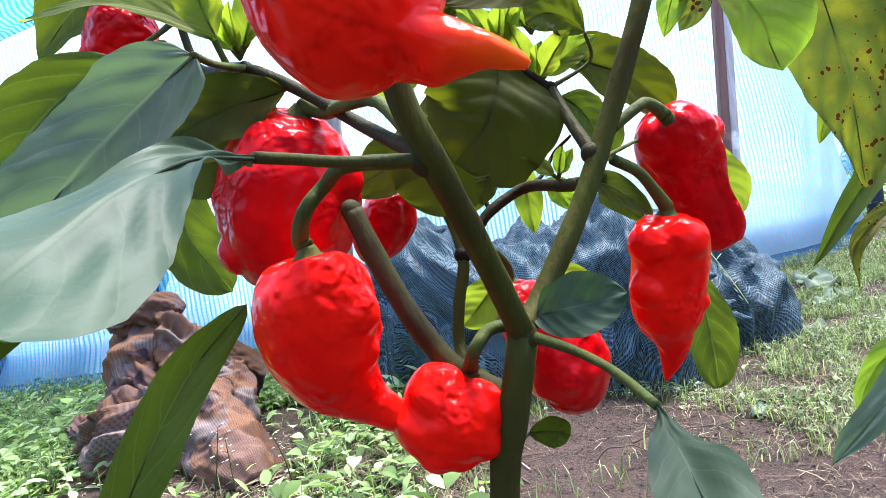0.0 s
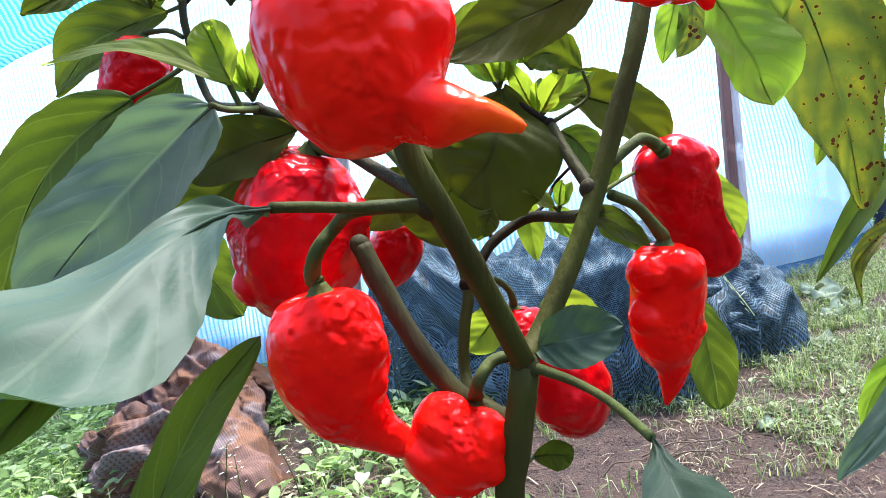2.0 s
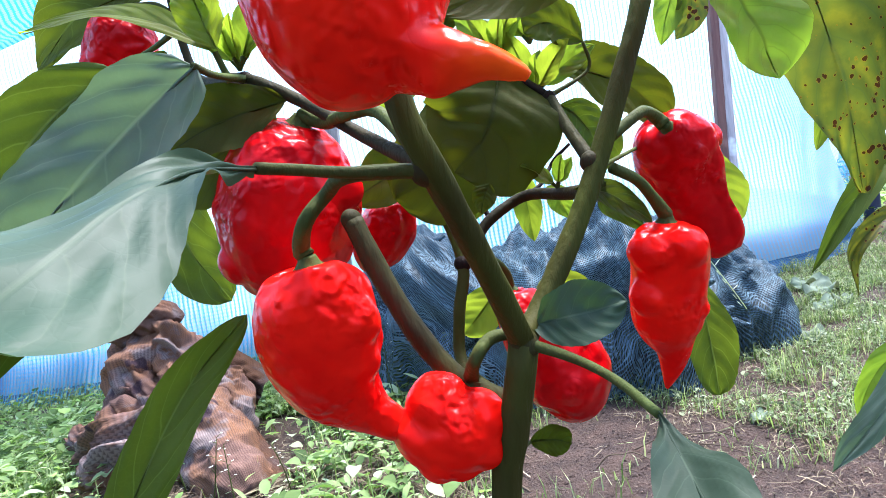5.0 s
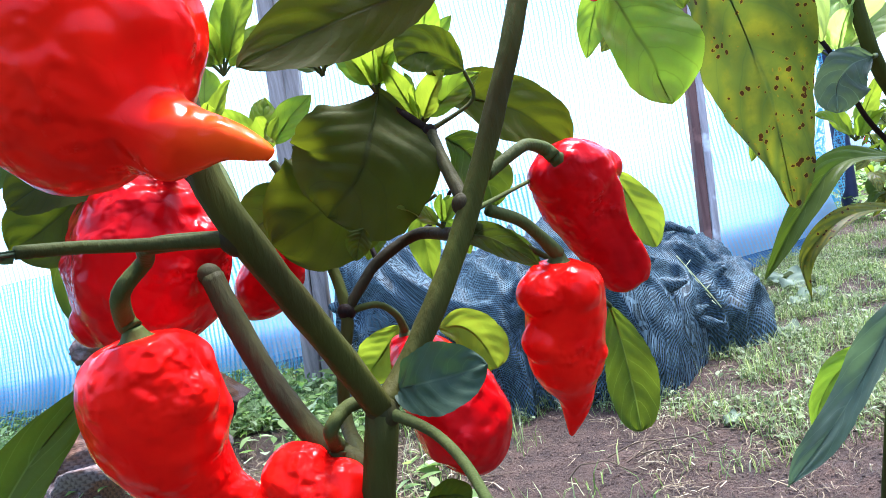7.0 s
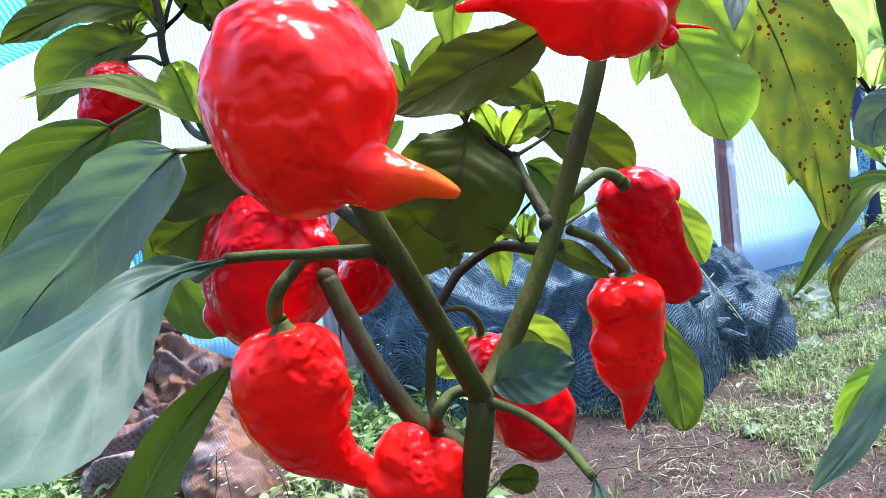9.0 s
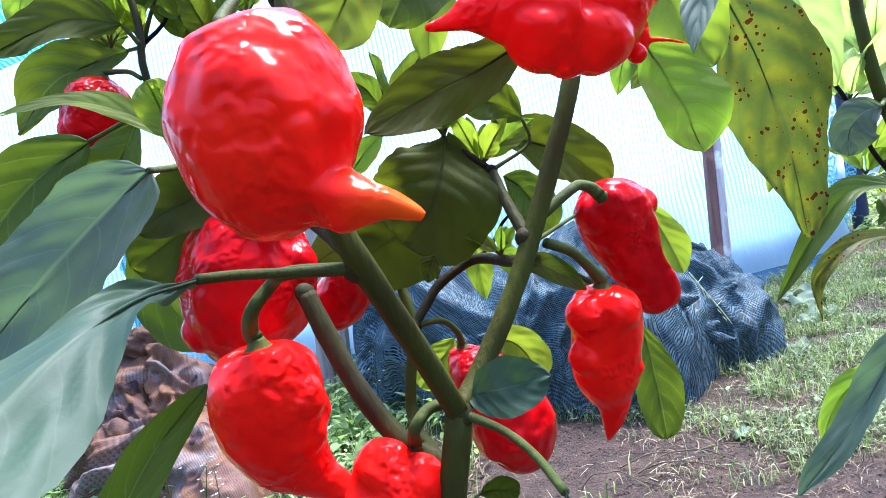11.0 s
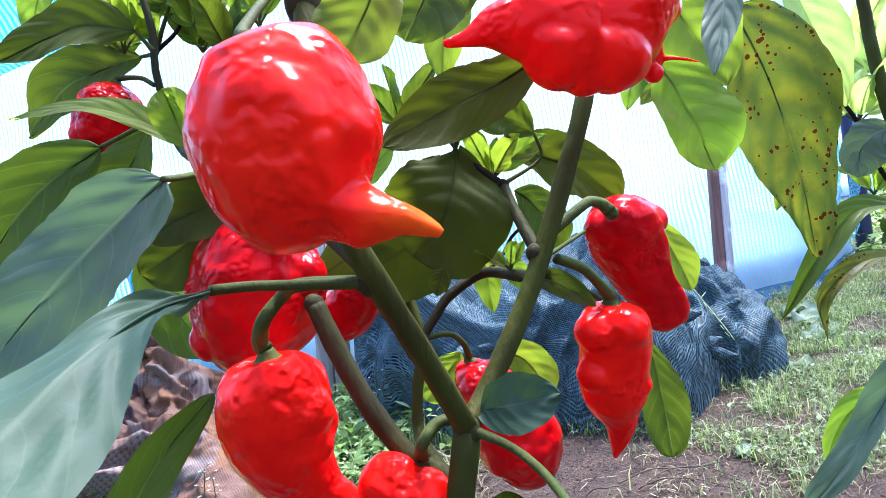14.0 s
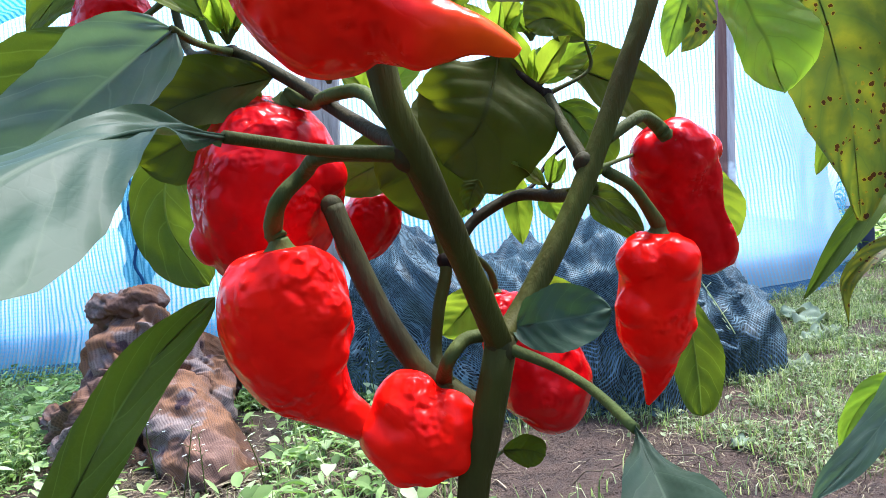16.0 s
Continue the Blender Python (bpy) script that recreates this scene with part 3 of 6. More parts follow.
# ---- the heap of dark net ----
def net_heap():
    """A crumpled pile of dark shade net: a low mound with folded ridges, and loose folds laid over it."""
    owner = thing("net_heap", (0.55, 2.2, 0), "heap of crumpled dark blue-grey shade net on the ground", "net heap")

    def height(x):
        return profile([(-0.36, 0.0), (-0.27, 0.0), (-0.235, 0.4), (-0.16, 0.55), (-0.06, 0.52), (0.05, 0.42), (0.25, 0.38), (0.34, 0.43), (0.46, 0.42), (0.58, 0.47), (0.7, 0.39), (0.86, 0.385), (0.98, 0.34), (1.07, 0.26), (1.16, 0.1), (1.2, 0.0)], x)

    def middle(x):
        return profile([(-0.36, 2.5), (-0.1, 2.4), (0.25, 2.12), (0.55, 2.08), (0.85, 2.3), (1.2, 2.45)], x)
    bm = bmesh.new()
    uvl = bm.loops.layers.uv.new("UVMap")
    cols = []
    nx, na = 200, 84
    for i in range(nx + 1):
        x = -0.36 + 1.56 * i / nx
        h = max(0.012, height(x))
        depth_front = 0.42 * min(1, h / 0.3) + 0.05
        yc = middle(x)
        col = []
        for j in range(na + 1):
            g = math.pi * j / na
            q = V(x, yc - math.cos(g) * depth_front, h * max(0, math.sin(g)) ** 0.6)
            warp = noise.noise(V(x * 2.5, g * 0.9, 7))
            fold = 0.08 * noise.noise(V(x * 3.2, g * 1.4, 0.5))
            fold += 0.06 * (1 - 2 * abs(noise.noise(V(x * 4.5 + warp, g * 1.3 + warp, 3.1)))) + 0.045 * (1 - 2 * abs(noise.noise(V(x * 9 + 2 * warp, g * 3.0, 9.1))))
            fold += 0.018 * noise.noise(V(x * 24, g * 9, 3)) + 0.005 * noise.noise(V(x * 60, g * 24, 5)) - 0.05
            out = V(0.3 * math.sin(7 * x), -math.cos(g), math.sin(g))
            q += out * fold * min(1, h / 0.2)
            q.z = max(q.z, -0.01)
            col.append((bm.verts.new(q), (x + 0.9 * fold + 0.1 * warp, g * 0.3 + 0.12 * math.sin(x * 5) + 0.5 * fold)))
        cols.append(col)
    for a, b in zip(cols, cols[1:]):
        for j in range(na):
            quad = (a[j], b[j], b[j + 1], a[j + 1])
            f = bm.faces.new([q[0] for q in quad])
            for loop, q in zip(f.loops, quad):
                loop[uvl].uv = q[1]
    part("crumpled_net", bm, NET_DARK, owner)
    rng = random.Random(4)
    for i in range(16):
        x0 = rng.uniform(-0.15, 1.0)
        w = rng.uniform(0.15, 0.35)
        z0 = height(x0) * rng.uniform(0.3, 0.95)
        y0 = middle(x0) - 0.42 * math.sqrt(max(0.05, 1 - (z0 / max(0.1, height(x0))) ** 2))
        pts = [V(x0 + w * (k / 3 - 0.5), y0 + 0.03 * rng.uniform(-1, 1), z0 + rng.uniform(-0.05, 0.05)) for k in range(4)]
        bm = bmesh.new()
        tube(bm, pts, [(0, 0.012), (0.3, rng.uniform(0.025, 0.045)), (0.7, rng.uniform(0.02, 0.04)), (1, 0.01)], 12, 26, lambda s, g, p: 0.8 + 0.5 * noise.noise(p * 22))
        lay = bm.loops.layers.uv.new("UVMap")
        for f in bm.faces:
            for loop in f.loops:
                c = loop.vert.co
                loop[lay].uv = (c.x + c.y * 0.4, c.z * 1.3 + c.y * 0.3)
        part("net_fold", bm, NET_DARK, owner)
    return owner


net_heap()


# ---- camouflage garment slumped on the ground ----
def cloth_tube(points, radii, seed, flat=0.7, uvscale=1.0, crease=0.3, steps=90, sides=64):
    """A slumped sleeve or body of cloth with folds; open ends are rolled in."""
    bm = bmesh.new()
    uvl = bm.loops.layers.uv.new("UVMap")
    pts = spline(points, steps)
    rings = []
    for i, (p, (t, n, b)) in enumerate(zip(pts, frames_along(pts))):
        s = i / steps
        ring = []
        for k in range(sides):
            g = 2 * math.pi * k / sides
            o = n * math.cos(g) + b * math.sin(g)
            r = ramp(radii, s)
            q = p + o * r
            c, d = math.cos(g), math.sin(g)
            f = 1 + crease * 1.3 * noise.noise(V(s * 4 + seed, c * 1.2, d * 1.2))
            f += crease * 0.9 * (0.5 - 2 * abs(noise.noise(V(s * 5 + c + seed, c * 1.2 + s * 2, d * 1.2))))
            f += crease * 0.4 * (0.5 - 2 * abs(noise.noise(V(s * 13 + seed, c * 2.6 + s * 3, d * 2.6))))
            v = p + o * r * f
            v.z = max(v.z, 0.002)
            ring.append((bm.verts.new(v), (k / sides * uvscale, s * uvscale)))
        rings.append(ring)
    for a, c in zip(rings, rings[1:]):
        for k in range(sides):
            quad = (a[k], a[(k + 1) % sides], c[(k + 1) % sides], c[k])
            f = bm.faces.new([q[0] for q in quad])
            for loop, q in zip(f.loops, quad):
                loop[uvl].uv = q[1]
    for ring, p in ((rings[0], pts[0]), (rings[-1], pts[-1])):
        c = bm.verts.new(p)
        for k in range(sides):
            try:
                bm.faces.new((ring[k][0], ring[(k + 1) % sides][0], c))
            except ValueError:
                pass
    bmesh.ops.recalc_face_normals(bm, faces=bm.faces)
    return bm


def flap(points, half, seed, ribs=0.0, thick=0.012, face=(0, -1, 0.4)):
    """A hanging piece of knitted cloth with thickness, soft folds and a ribbed edge."""
    bm = bmesh.new()
    uvl = bm.loops.layers.uv.new("UVMap")
    pts = spline(points, 40)
    face = Vector(face).normalized()
    rows = []
    for i, p in enumerate(pts):
        s = i / 40
        t = (pts[min(i + 1, 40)] - pts[max(i - 1, 0)]).normalized()
        across = t.cross(face).normalized()
        up = across.cross(t).normalized()
        w = profile(half, s)
        row = []
        for k in range(33):
            u = k / 16 - 1
            h = 0.035 * noise.noise(V(s * 4 + seed, u * 1.5, seed)) + 0.012 * noise.noise(V(s * 11, u * 5 + seed, 2)) + ribs * math.sin(u * w * 900)
            h -= 0.06 * u * u
            q = p + across * u * w + up * h
            q.z = max(q.z, 0.004)
            row.append((bm.verts.new(q), (u * w * 2.2, s * 0.8)))
        rows.append(row)
    faces = []
    for a, b in zip(rows, rows[1:]):
        for k in range(32):
            quad = (a[k], a[k + 1], b[k + 1], b[k])
            f = bm.faces.new([q[0] for q in quad])
            faces.append(f)
            for loop, q in zip(f.loops, quad):
                loop[uvl].uv = q[1]
    bmesh.ops.solidify(bm, geom=faces, thickness=thick)
    bmesh.ops.recalc_face_normals(bm, faces=bm.faces)
    return bm


def garment():
    owner = thing("camouflage_garment", (-0.72, 1.85, 0), "brown knitted camouflage garment slumped in the weeds", "garment")
    part("body", cloth_tube([(-0.7842, 1.7397, -0.1365), (-0.8217, 1.8266, -0.0372), (-0.8707, 1.9144, 0.0757), (-0.9085, 1.9820, 0.1859), (-0.9135, 2.0289, 0.2842), (-0.8918, 2.0549, 0.3673), (-0.8752, 2.0580, 0.4101)],
                            [(0, 0.2), (0.22, 0.215), (0.45, 0.165), (0.62, 0.12), (0.78, 0.1), (0.92, 0.07), (1, 0.03)], 1.0, crease=0.5), CLOTH, owner)
    part("collar", cloth_tube([(-0.9966, 2.0046, 0.3730), (-0.9515, 1.9853, 0.3795), (-0.8807, 1.9766, 0.3936), (-0.8168, 1.9876, 0.4020), (-0.7843, 2.0057, 0.3718)], [(0, 0.036), (0.1, 0.046), (0.35, 0.044), (0.7, 0.038), (1, 0.025)], 3.0, crease=0.3), CLOTH_RIB, owner, "ribbed brown collar")
    part("shoulder", cloth_tube([(-0.8416, 1.9853, 0.3710), (-0.7778, 1.9294, 0.2830), (-0.7440, 1.8815, 0.1683), (-0.7586, 1.8124, 0.0415)], [(0, 0.035), (0.3, 0.065), (0.7, 0.09), (1, 0.05)], 4.0, crease=0.55), CLOTH, owner)
    part("hanging_panel", flap([(-0.7634, 1.9897, 0.2848), (-0.6894, 1.9763, 0.2300), (-0.6161, 1.9629, 0.1758), (-0.5546, 1.9500, 0.1293)], [(0, 0.04), (0.4, 0.06), (1, 0.055)], 5.0, 0.002), CLOTH_RIB, owner, "ribbed panel edge")
    part("sleeve", cloth_tube([(-0.6607, 1.9238, 0.1939), (-0.6405, 1.8796, 0.1335), (-0.6395, 1.8150, 0.0697), (-0.6727, 1.7522, 0.0330)], [(0, 0.06), (0.4, 0.065), (0.8, 0.07), (1, 0.04)], 6.0, crease=0.3), CLOTH, owner)
    part("sleeve", flap([(-0.6788, 1.7392, 0.1349), (-0.6054, 1.6356, 0.0812), (-0.5247, 1.5317, 0.0215), (-0.4481, 1.4289, -0.0201)], [(0, 0.1), (0.5, 0.105), (1, 0.1)], 8.0, 0.0015, 0.02, (0.1, -0.8, 0.6)), CLOTH_RIB, owner, "lower sleeve with ribbed cuff")
    part("sleeve", cloth_tube([(-0.6890, 1.7697, 0.1428), (-0.6105, 1.6649, 0.0710), (-0.5268, 1.5506, 0.0065), (-0.4771, 1.4885, -0.0260)], [(0, 0.09), (0.5, 0.09), (0.9, 0.075), (1, 0.05)], 9.0, crease=0.2), CLOTH, owner)
    part("twisted_end", cloth_tube([(-0.9529, 1.8623, 0.0535), (-1.0163, 1.8634, 0.0746), (-1.0695, 1.8742, 0.0902), (-1.1275, 1.8936, 0.0863)], [(0, 0.05), (0.4, 0.035), (0.75, 0.04), (1, 0.02)], 11.0, crease=0.4), CLOTH, owner, "twisted rust-brown end")
    part("sleeve", cloth_tube([(-0.8323, 1.7624, 0.0490), (-0.8748, 1.7135, 0.0709), (-0.9080, 1.6822, 0.0549), (-0.9078, 1.6488, 0.0077)], [(0, 0.07), (0.45, 0.062), (0.8, 0.06), (1, 0.045)], 13.0, crease=0.25), CLOTH, owner)
    part("fold", cloth_tube([(-1.0027, 1.9765, 0.2579), (-0.8958, 1.9045, 0.2229), (-0.8076, 1.8709, 0.1655), (-0.7220, 1.8605, 0.1536)], [(0, 0.03), (0.4, 0.05), (0.8, 0.045), (1, 0.02)], 15.0, crease=0.3), CLOTH, owner)
    part("fold", cloth_tube([(-1.0237, 1.9178, 0.1367), (-0.8994, 1.8380, 0.1327), (-0.7897, 1.7959, 0.0945)], [(0, 0.03), (0.5, 0.055), (1, 0.025)], 17.0, crease=0.3), CLOTH, owner)


garment()


# ---- the far end of the tunnel, on the right ----
def dark_post():
    owner = thing("net_pole", (2.75, 4.0, 0), "dark navy pole with bunched net tied to it", "pole")
    bm = bmesh.new()
    tube(bm, [(2.75, 4.0, -0.05), (2.76, 4.0, 0.8), (2.74, 4.0, 2.2)], [(0, 0.05), (0.5, 0.045), (1, 0.045)], 14, 20, lambda s, g, p: 1 + 0.06 * noise.noise(p * 20))
    part("pole", bm, POLE, owner)
    for k in range(4):
        bm = bmesh.new()
        x = 2.55 - 0.12 * k
        tube(bm, [(x, 3.9 - 0.1 * k, 0.02), (x + 0.12, 3.92, 0.35), (x + 0.22, 3.95, 0.8), (2.72, 3.97, 1.3)], [(0, 0.06), (0.4, 0.035), (1, 0.015)], 12, 30, lambda s, g, p: 0.8 + 0.5 * noise.noise(p * 18))
        lay = bm.loops.layers.uv.new("UVMap")
        for f in bm.faces:
            for loop in f.loops:
                co = loop.vert.co
                loop[lay].uv = (co.x + co.y, co.z)
        part("bunched_net", bm, NET_TINT, owner)


k = Nodes("navy_plastic")
POLE = k.principled(k.mix(k.noise(k.coords("Object"), 25, 4), (0.012, 0.014, 0.06), (0.03, 0.035, 0.09)), 0.5)
dark_post()


# ---- chilli plants ----
def leaf(owner, midrib, half, material, face=(0, -1, 0.25), fold=0.25, wave=0.12, jag=0.06, seed=0.0, name="leaf", label="", petiole=None, pet_r=0.0016, other=None, other_fold=None, droop=0.0, blunt=0.9, base=0.75):
    """A pepper leaf: midrib through its points from base to tip, half width in metres (other: that of its right half),
    face: where its upper side looks, fold: how far the halves rise from the midrib."""
    n, m = 40, 9
    pts = spline(midrib, n)
    face = Vector(face).normalized()
    bm = bmesh.new()
    uvl = bm.loops.layers.uv.new("UVMap")
    rows = []
    peak = max((s / 40) ** base * (1 - s / 40) ** blunt for s in range(41))
    for i, p in enumerate(pts):
        s = i / n
        t = (pts[min(i + 1, n)] - pts[max(i - 1, 0)]).normalized()
        across = t.cross(face).normalized()
        up = across.cross(t).normalized()
        prof = (max(s, 1e-4) ** base * max(1 - s, 0) ** blunt) / peak
        row = []
        for k in range(-m, m + 1):
            u = k / m
            w = (half if u < 0 else (other or half)) * prof
            fo = fold if u < 0 or other_fold is None else other_fold
            edge = 1 + jag * noise.noise(V(s * 5 + seed, 2.0 * (u > 0), seed)) + 0.45 * jag * (1 - 3 * abs(noise.noise(V(s * 13 + seed, 3.0 * (u > 0), seed + 5))))
            x = u * w * edge
            puck = 0.03 * half * math.cos(2 * math.pi * (s * 6 - abs(u) ** 1.4 * 1.8) + seed) * min(1, abs(u) * 3) * (1 - 0.5 * abs(u))
            puck += 0.10 * half * noise.noise(V(s * 3.2 + seed * 1.7, u * 1.6, seed * 0.9))
            ripple = wave * half * abs(u) ** 1.5 * math.sin(s * 11 + seed * 3 + (1.7 if u > 0 else 0)) + 0.5 * wave * half * noise.noise(V(s * 4 + seed, u * 2, seed * 2))
            h = fo * abs(x) + ripple + puck - droop * x * x / max(half, 1e-4)
            row.append((bm.verts.new(p + across * (x * math.cos(min(abs(fo), 1.2) * 0.5)) + up * h), (u, s)))
        rows.append(row)
    for a, b in zip(rows, rows[1:]):
        for k in range(2 * m):
            quad = (a[k], a[k + 1], b[k + 1], b[k])
            f = bm.faces.new([q[0] for q in quad])
            for loop, q in zip(f.loops, quad):
                loop[uvl].uv = q[1]
    bmesh.ops.remove_doubles(bm, verts=bm.verts, dist=1e-6)
    # raised midrib under the blade
    tube(bm, [p - face * 0.0006 for p in pts[:-1:3]], [(0, 0.0006), (1, 0.0003)], 6, 20, cap=False, uv=(0.0, 0.0))
    ob = part(name, bm, material, owner, label)
    if petiole:
        bm = bmesh.new()
        tube(bm, list(petiole) + [midrib[0]], [(0, pet_r * 1.35), (0.4, pet_r), (1, pet_r * 0.9)], 8, 16)
        part("petiole", bm, PEDICEL, ob)
    return ob


def stem(owner, points, r0, r1, material=None, name="branch", knots=True, seed=0.0, label="", steps=40):
    """A tapering, slightly ridged branch."""
    bm = bmesh.new()
    tube(bm, points, [(0, r0), (0.5, (r0 + r1) / 2), (1, r1)], 14, steps,
         lambda s, g, p: 1 + 0.05 * math.sin(5 * g + seed) + 0.09 * noise.noise(p * 60) + (0.05 * noise.noise(p * 200) if knots else 0))
    return part(name, bm, material or STEM, owner, label)


def node(owner, at, r, material=None):
    """A swollen joint where branches meet."""
    bm = bmesh.new()
    bmesh.ops.create_icosphere(bm, subdivisions=3, radius=r)
    for v in bm.verts:
        v.co *= 1 + 0.25 * noise.noise(v.co * 90 + Vector(at))
        v.co += Vector(at)
    return part("node", bm, material or STEM_BROWN, owner)


def pepper(spine, radii, pedicel, label, material=None, lobes=3, depth=0.09, bumps=0.06, seed=0.0, crinkle=0.04, melt=True, tail=None, tail_radii=None, ped_r=0.0028, calyx=0.45, knobs=()):
    """A wrinkled hot pepper: fruit (with its stinging tail), calyx and pedicel. Radii in metres along the spine."""
    owner = thing("chilli_pepper", spine[0], label, "chilli pepper", "ripe peppers on the plants")
    body = [Vector(p) for p in spine]

    def shape(s, g, p):
        amp = depth * math.sin(math.pi * min(1, max(0.0, s) * 0.9 + 0.1))
        r = 1 + amp * math.cos(lobes * g + seed + 1.2 * s)
        r += bumps * (0.55 * noise.noise(p * 62 + V(seed, 0, 0)) + 0.3 * noise.noise(p * 130 + V(0, seed, 0)))
        crease = 1 - 2 * abs(noise.noise(p * 95 + V(seed, seed, 0)))
        r += crinkle * (0.3 + math.exp(-s * 4)) * max(0, crease) * 0.5 - 0.02 * math.exp(-((s - 0.02) / 0.03) ** 2)
        return r

    bm = bmesh.new()
    tube(bm, body, radii, 64, 90, shape, uv=(0.0, 0.66 if tail else 1.0))
    if tail:
        tube(bm, tail, tail_radii, 30, 36, lambda s, g, p: 1 + 0.05 * math.cos(3 * g) + bumps * noise.noise(p * 90), uv=(0.58, 1.0))
    for c, r in knobs:
        co = Vector(c)
        geo = bmesh.ops.create_icosphere(bm, subdivisions=4, radius=r)
        for v in geo["verts"]:
            v.co *= 1 + 0.12 * noise.noise(v.co * 80)
            v.co += co
    fruit = part("fruit", bm, material or RED, owner)
    if melt:
        merge = fruit.modifiers.new("merge", "REMESH")
        merge.mode, merge.voxel_size, merge.use_smooth_shade = "VOXEL", 0.001, True
        smooth = fruit.modifiers.new("smooth", "SMOOTH")
        smooth.factor, smooth.iterations = 0.5, 7
    axis = (Vector(spine[1]) - Vector(spine[0])).normalized()
    base = Vector(spine[0])
    rim = max(ped_r * 1.9, calyx * radii[1][1])
    bm = bmesh.new()
    tube(bm, [base - axis * rim * 0.55, base - axis * rim * 0.1, base + axis * rim * 0.22], [(0, ped_r * 1.15), (0.55, rim * 0.62), (1, rim * 1.02)], 30, 8,
         lambda s, g, p: 1 + s * s * 0.12 * math.cos(5 * g + seed))
    part("calyx", bm, PEDICEL, owner, "green star-shaped calyx")
    bm = bmesh.new()
    tube(bm, list(pedicel) + [base - axis * rim * 0.5], [(0, ped_r * 0.95), (0.6, ped_r), (1, ped_r * 1.35)], 12, 26, lambda s, g, p: 1 + 0.06 * math.cos(5 * g))
    part("pedicel", bm, PEDICEL, owner)
    return owner


ROOT = (0.012, 0.318, 0.0)
plant = thing("chilli_plant", ROOT, "bushy chilli plant with forked green stems and broad leaves", "chilli plant")
FORK = (0.0858, 0.3030, 0.5045)
STEM_NODE = (0.0619, 0.2643, 0.5770)
stem(plant, [(0.012, 0.318, -0.03), (0.035, 0.315, 0.22), (0.0673, 0.3107, 0.4340), (0.0759, 0.3060, 0.4679), FORK], 0.0085, 0.0062, STEM, "main_stem", seed=1)
node(plant, FORK, 0.0066)
# left fork, rising behind the nearest pepper
stem(plant, [FORK, (0.0752, 0.2840, 0.5382), STEM_NODE, (0.0547, 0.2620, 0.5992), (0.0521, 0.2660, 0.6316), (0.0503, 0.2730, 0.6633), (0.0509, 0.2820, 0.6883), (0.0520, 0.2920, 0.7142)], 0.0052, 0.0048, STEM, seed=2)
node(plant, tuple(a + b for a, b in zip(STEM_NODE, (-0.003, 0.001, 0.0))), 0.0055)
node(plant, (0.0506, 0.2840, 0.6890), 0.0082)
# right fork
stem(plant, [FORK, (0.0966, 0.3165, 0.5149), (0.1162, 0.3265, 0.5404), (0.1362, 0.3358, 0.5728), (0.1533, 0.3413, 0.6065), (0.1686, 0.3456, 0.6384), (0.1885, 0.3592, 0.6870)], 0.0050, 0.0045, STEM, seed=3)
node(plant, (0.1338, 0.3368, 0.5727), 0.0056)
# cut stub at the back
stem(plant, [(0.0778, 0.3157, 0.4760), (0.0613, 0.3243, 0.4853), (0.0484, 0.3302, 0.4991), (0.0329, 0.3373, 0.5308), (0.0212, 0.3447, 0.5655)], 0.0052, 0.005, STEM_BROWN, "cut_branch", seed=4)
node(plant, (0.0206, 0.3450, 0.5662), 0.0053)
# thin back branch with its twigs
NODE_D = (0.0687, 0.3800, 0.5337)
stem(plant, [(0.0723, 0.3189, 0.4785), (0.0594, 0.3672, 0.4847), (0.0626, 0.3737, 0.5102), NODE_D, (0.0617, 0.3973, 0.5678), (0.0520, 0.4042, 0.5968), (0.0434, 0.4105, 0.6156)], 0.0036, 0.0024, STEM, seed=5)
node(plant, NODE_D, 0.0045, TWIG)
stem(plant, [NODE_D, (0.0785, 0.3856, 0.5446), (0.0881, 0.3910, 0.5537), (0.1096, 0.3962, 0.5629), (0.1273, 0.3708, 0.5604), (0.1339, 0.3420, 0.5601)], 0.0026, 0.0036, STEM_BROWN, "twig", seed=6)
stem(plant, [(0.0881, 0.3910, 0.5537), (0.0823, 0.4020, 0.5692), (0.0685, 0.4026, 0.5752)], 0.0014, 0.0008, TWIG, "twig", seed=7)
# side shoot left of the right fork
NODE_B = (0.1273, 0.3755, 0.6107)
stem(plant, [(0.1352, 0.3405, 0.5712), (0.1300, 0.3598, 0.5927), NODE_B], 0.0034, 0.0026, STEM_BROWN, seed=8)
node(plant, NODE_B, 0.0034, TWIG)
stem(plant, [NODE_B, (0.1157, 0.3810, 0.6228), (0.1051, 0.3865, 0.6333)], 0.0021, 0.0016, TWIG, "twig", seed=9)
node(plant, (0.1051, 0.3865, 0.6333), 0.0024, TWIG)
# shoot behind the upper left pepper
NODE_L = (-0.0207, 0.3650, 0.6436)
stem(plant, [STEM_NODE, (0.0400, 0.3124, 0.5960), (0.0077, 0.3538, 0.6248), NODE_L, (-0.0835, 0.4836, 0.6825), (-0.0923, 0.4891, 0.7369), (-0.0925, 0.4969, 0.7677), (-0.1000, 0.5052, 0.8133)], 0.003, 0.0026, STEM_BROWN, seed=10)
node(plant, NODE_L, 0.0038, TWIG)

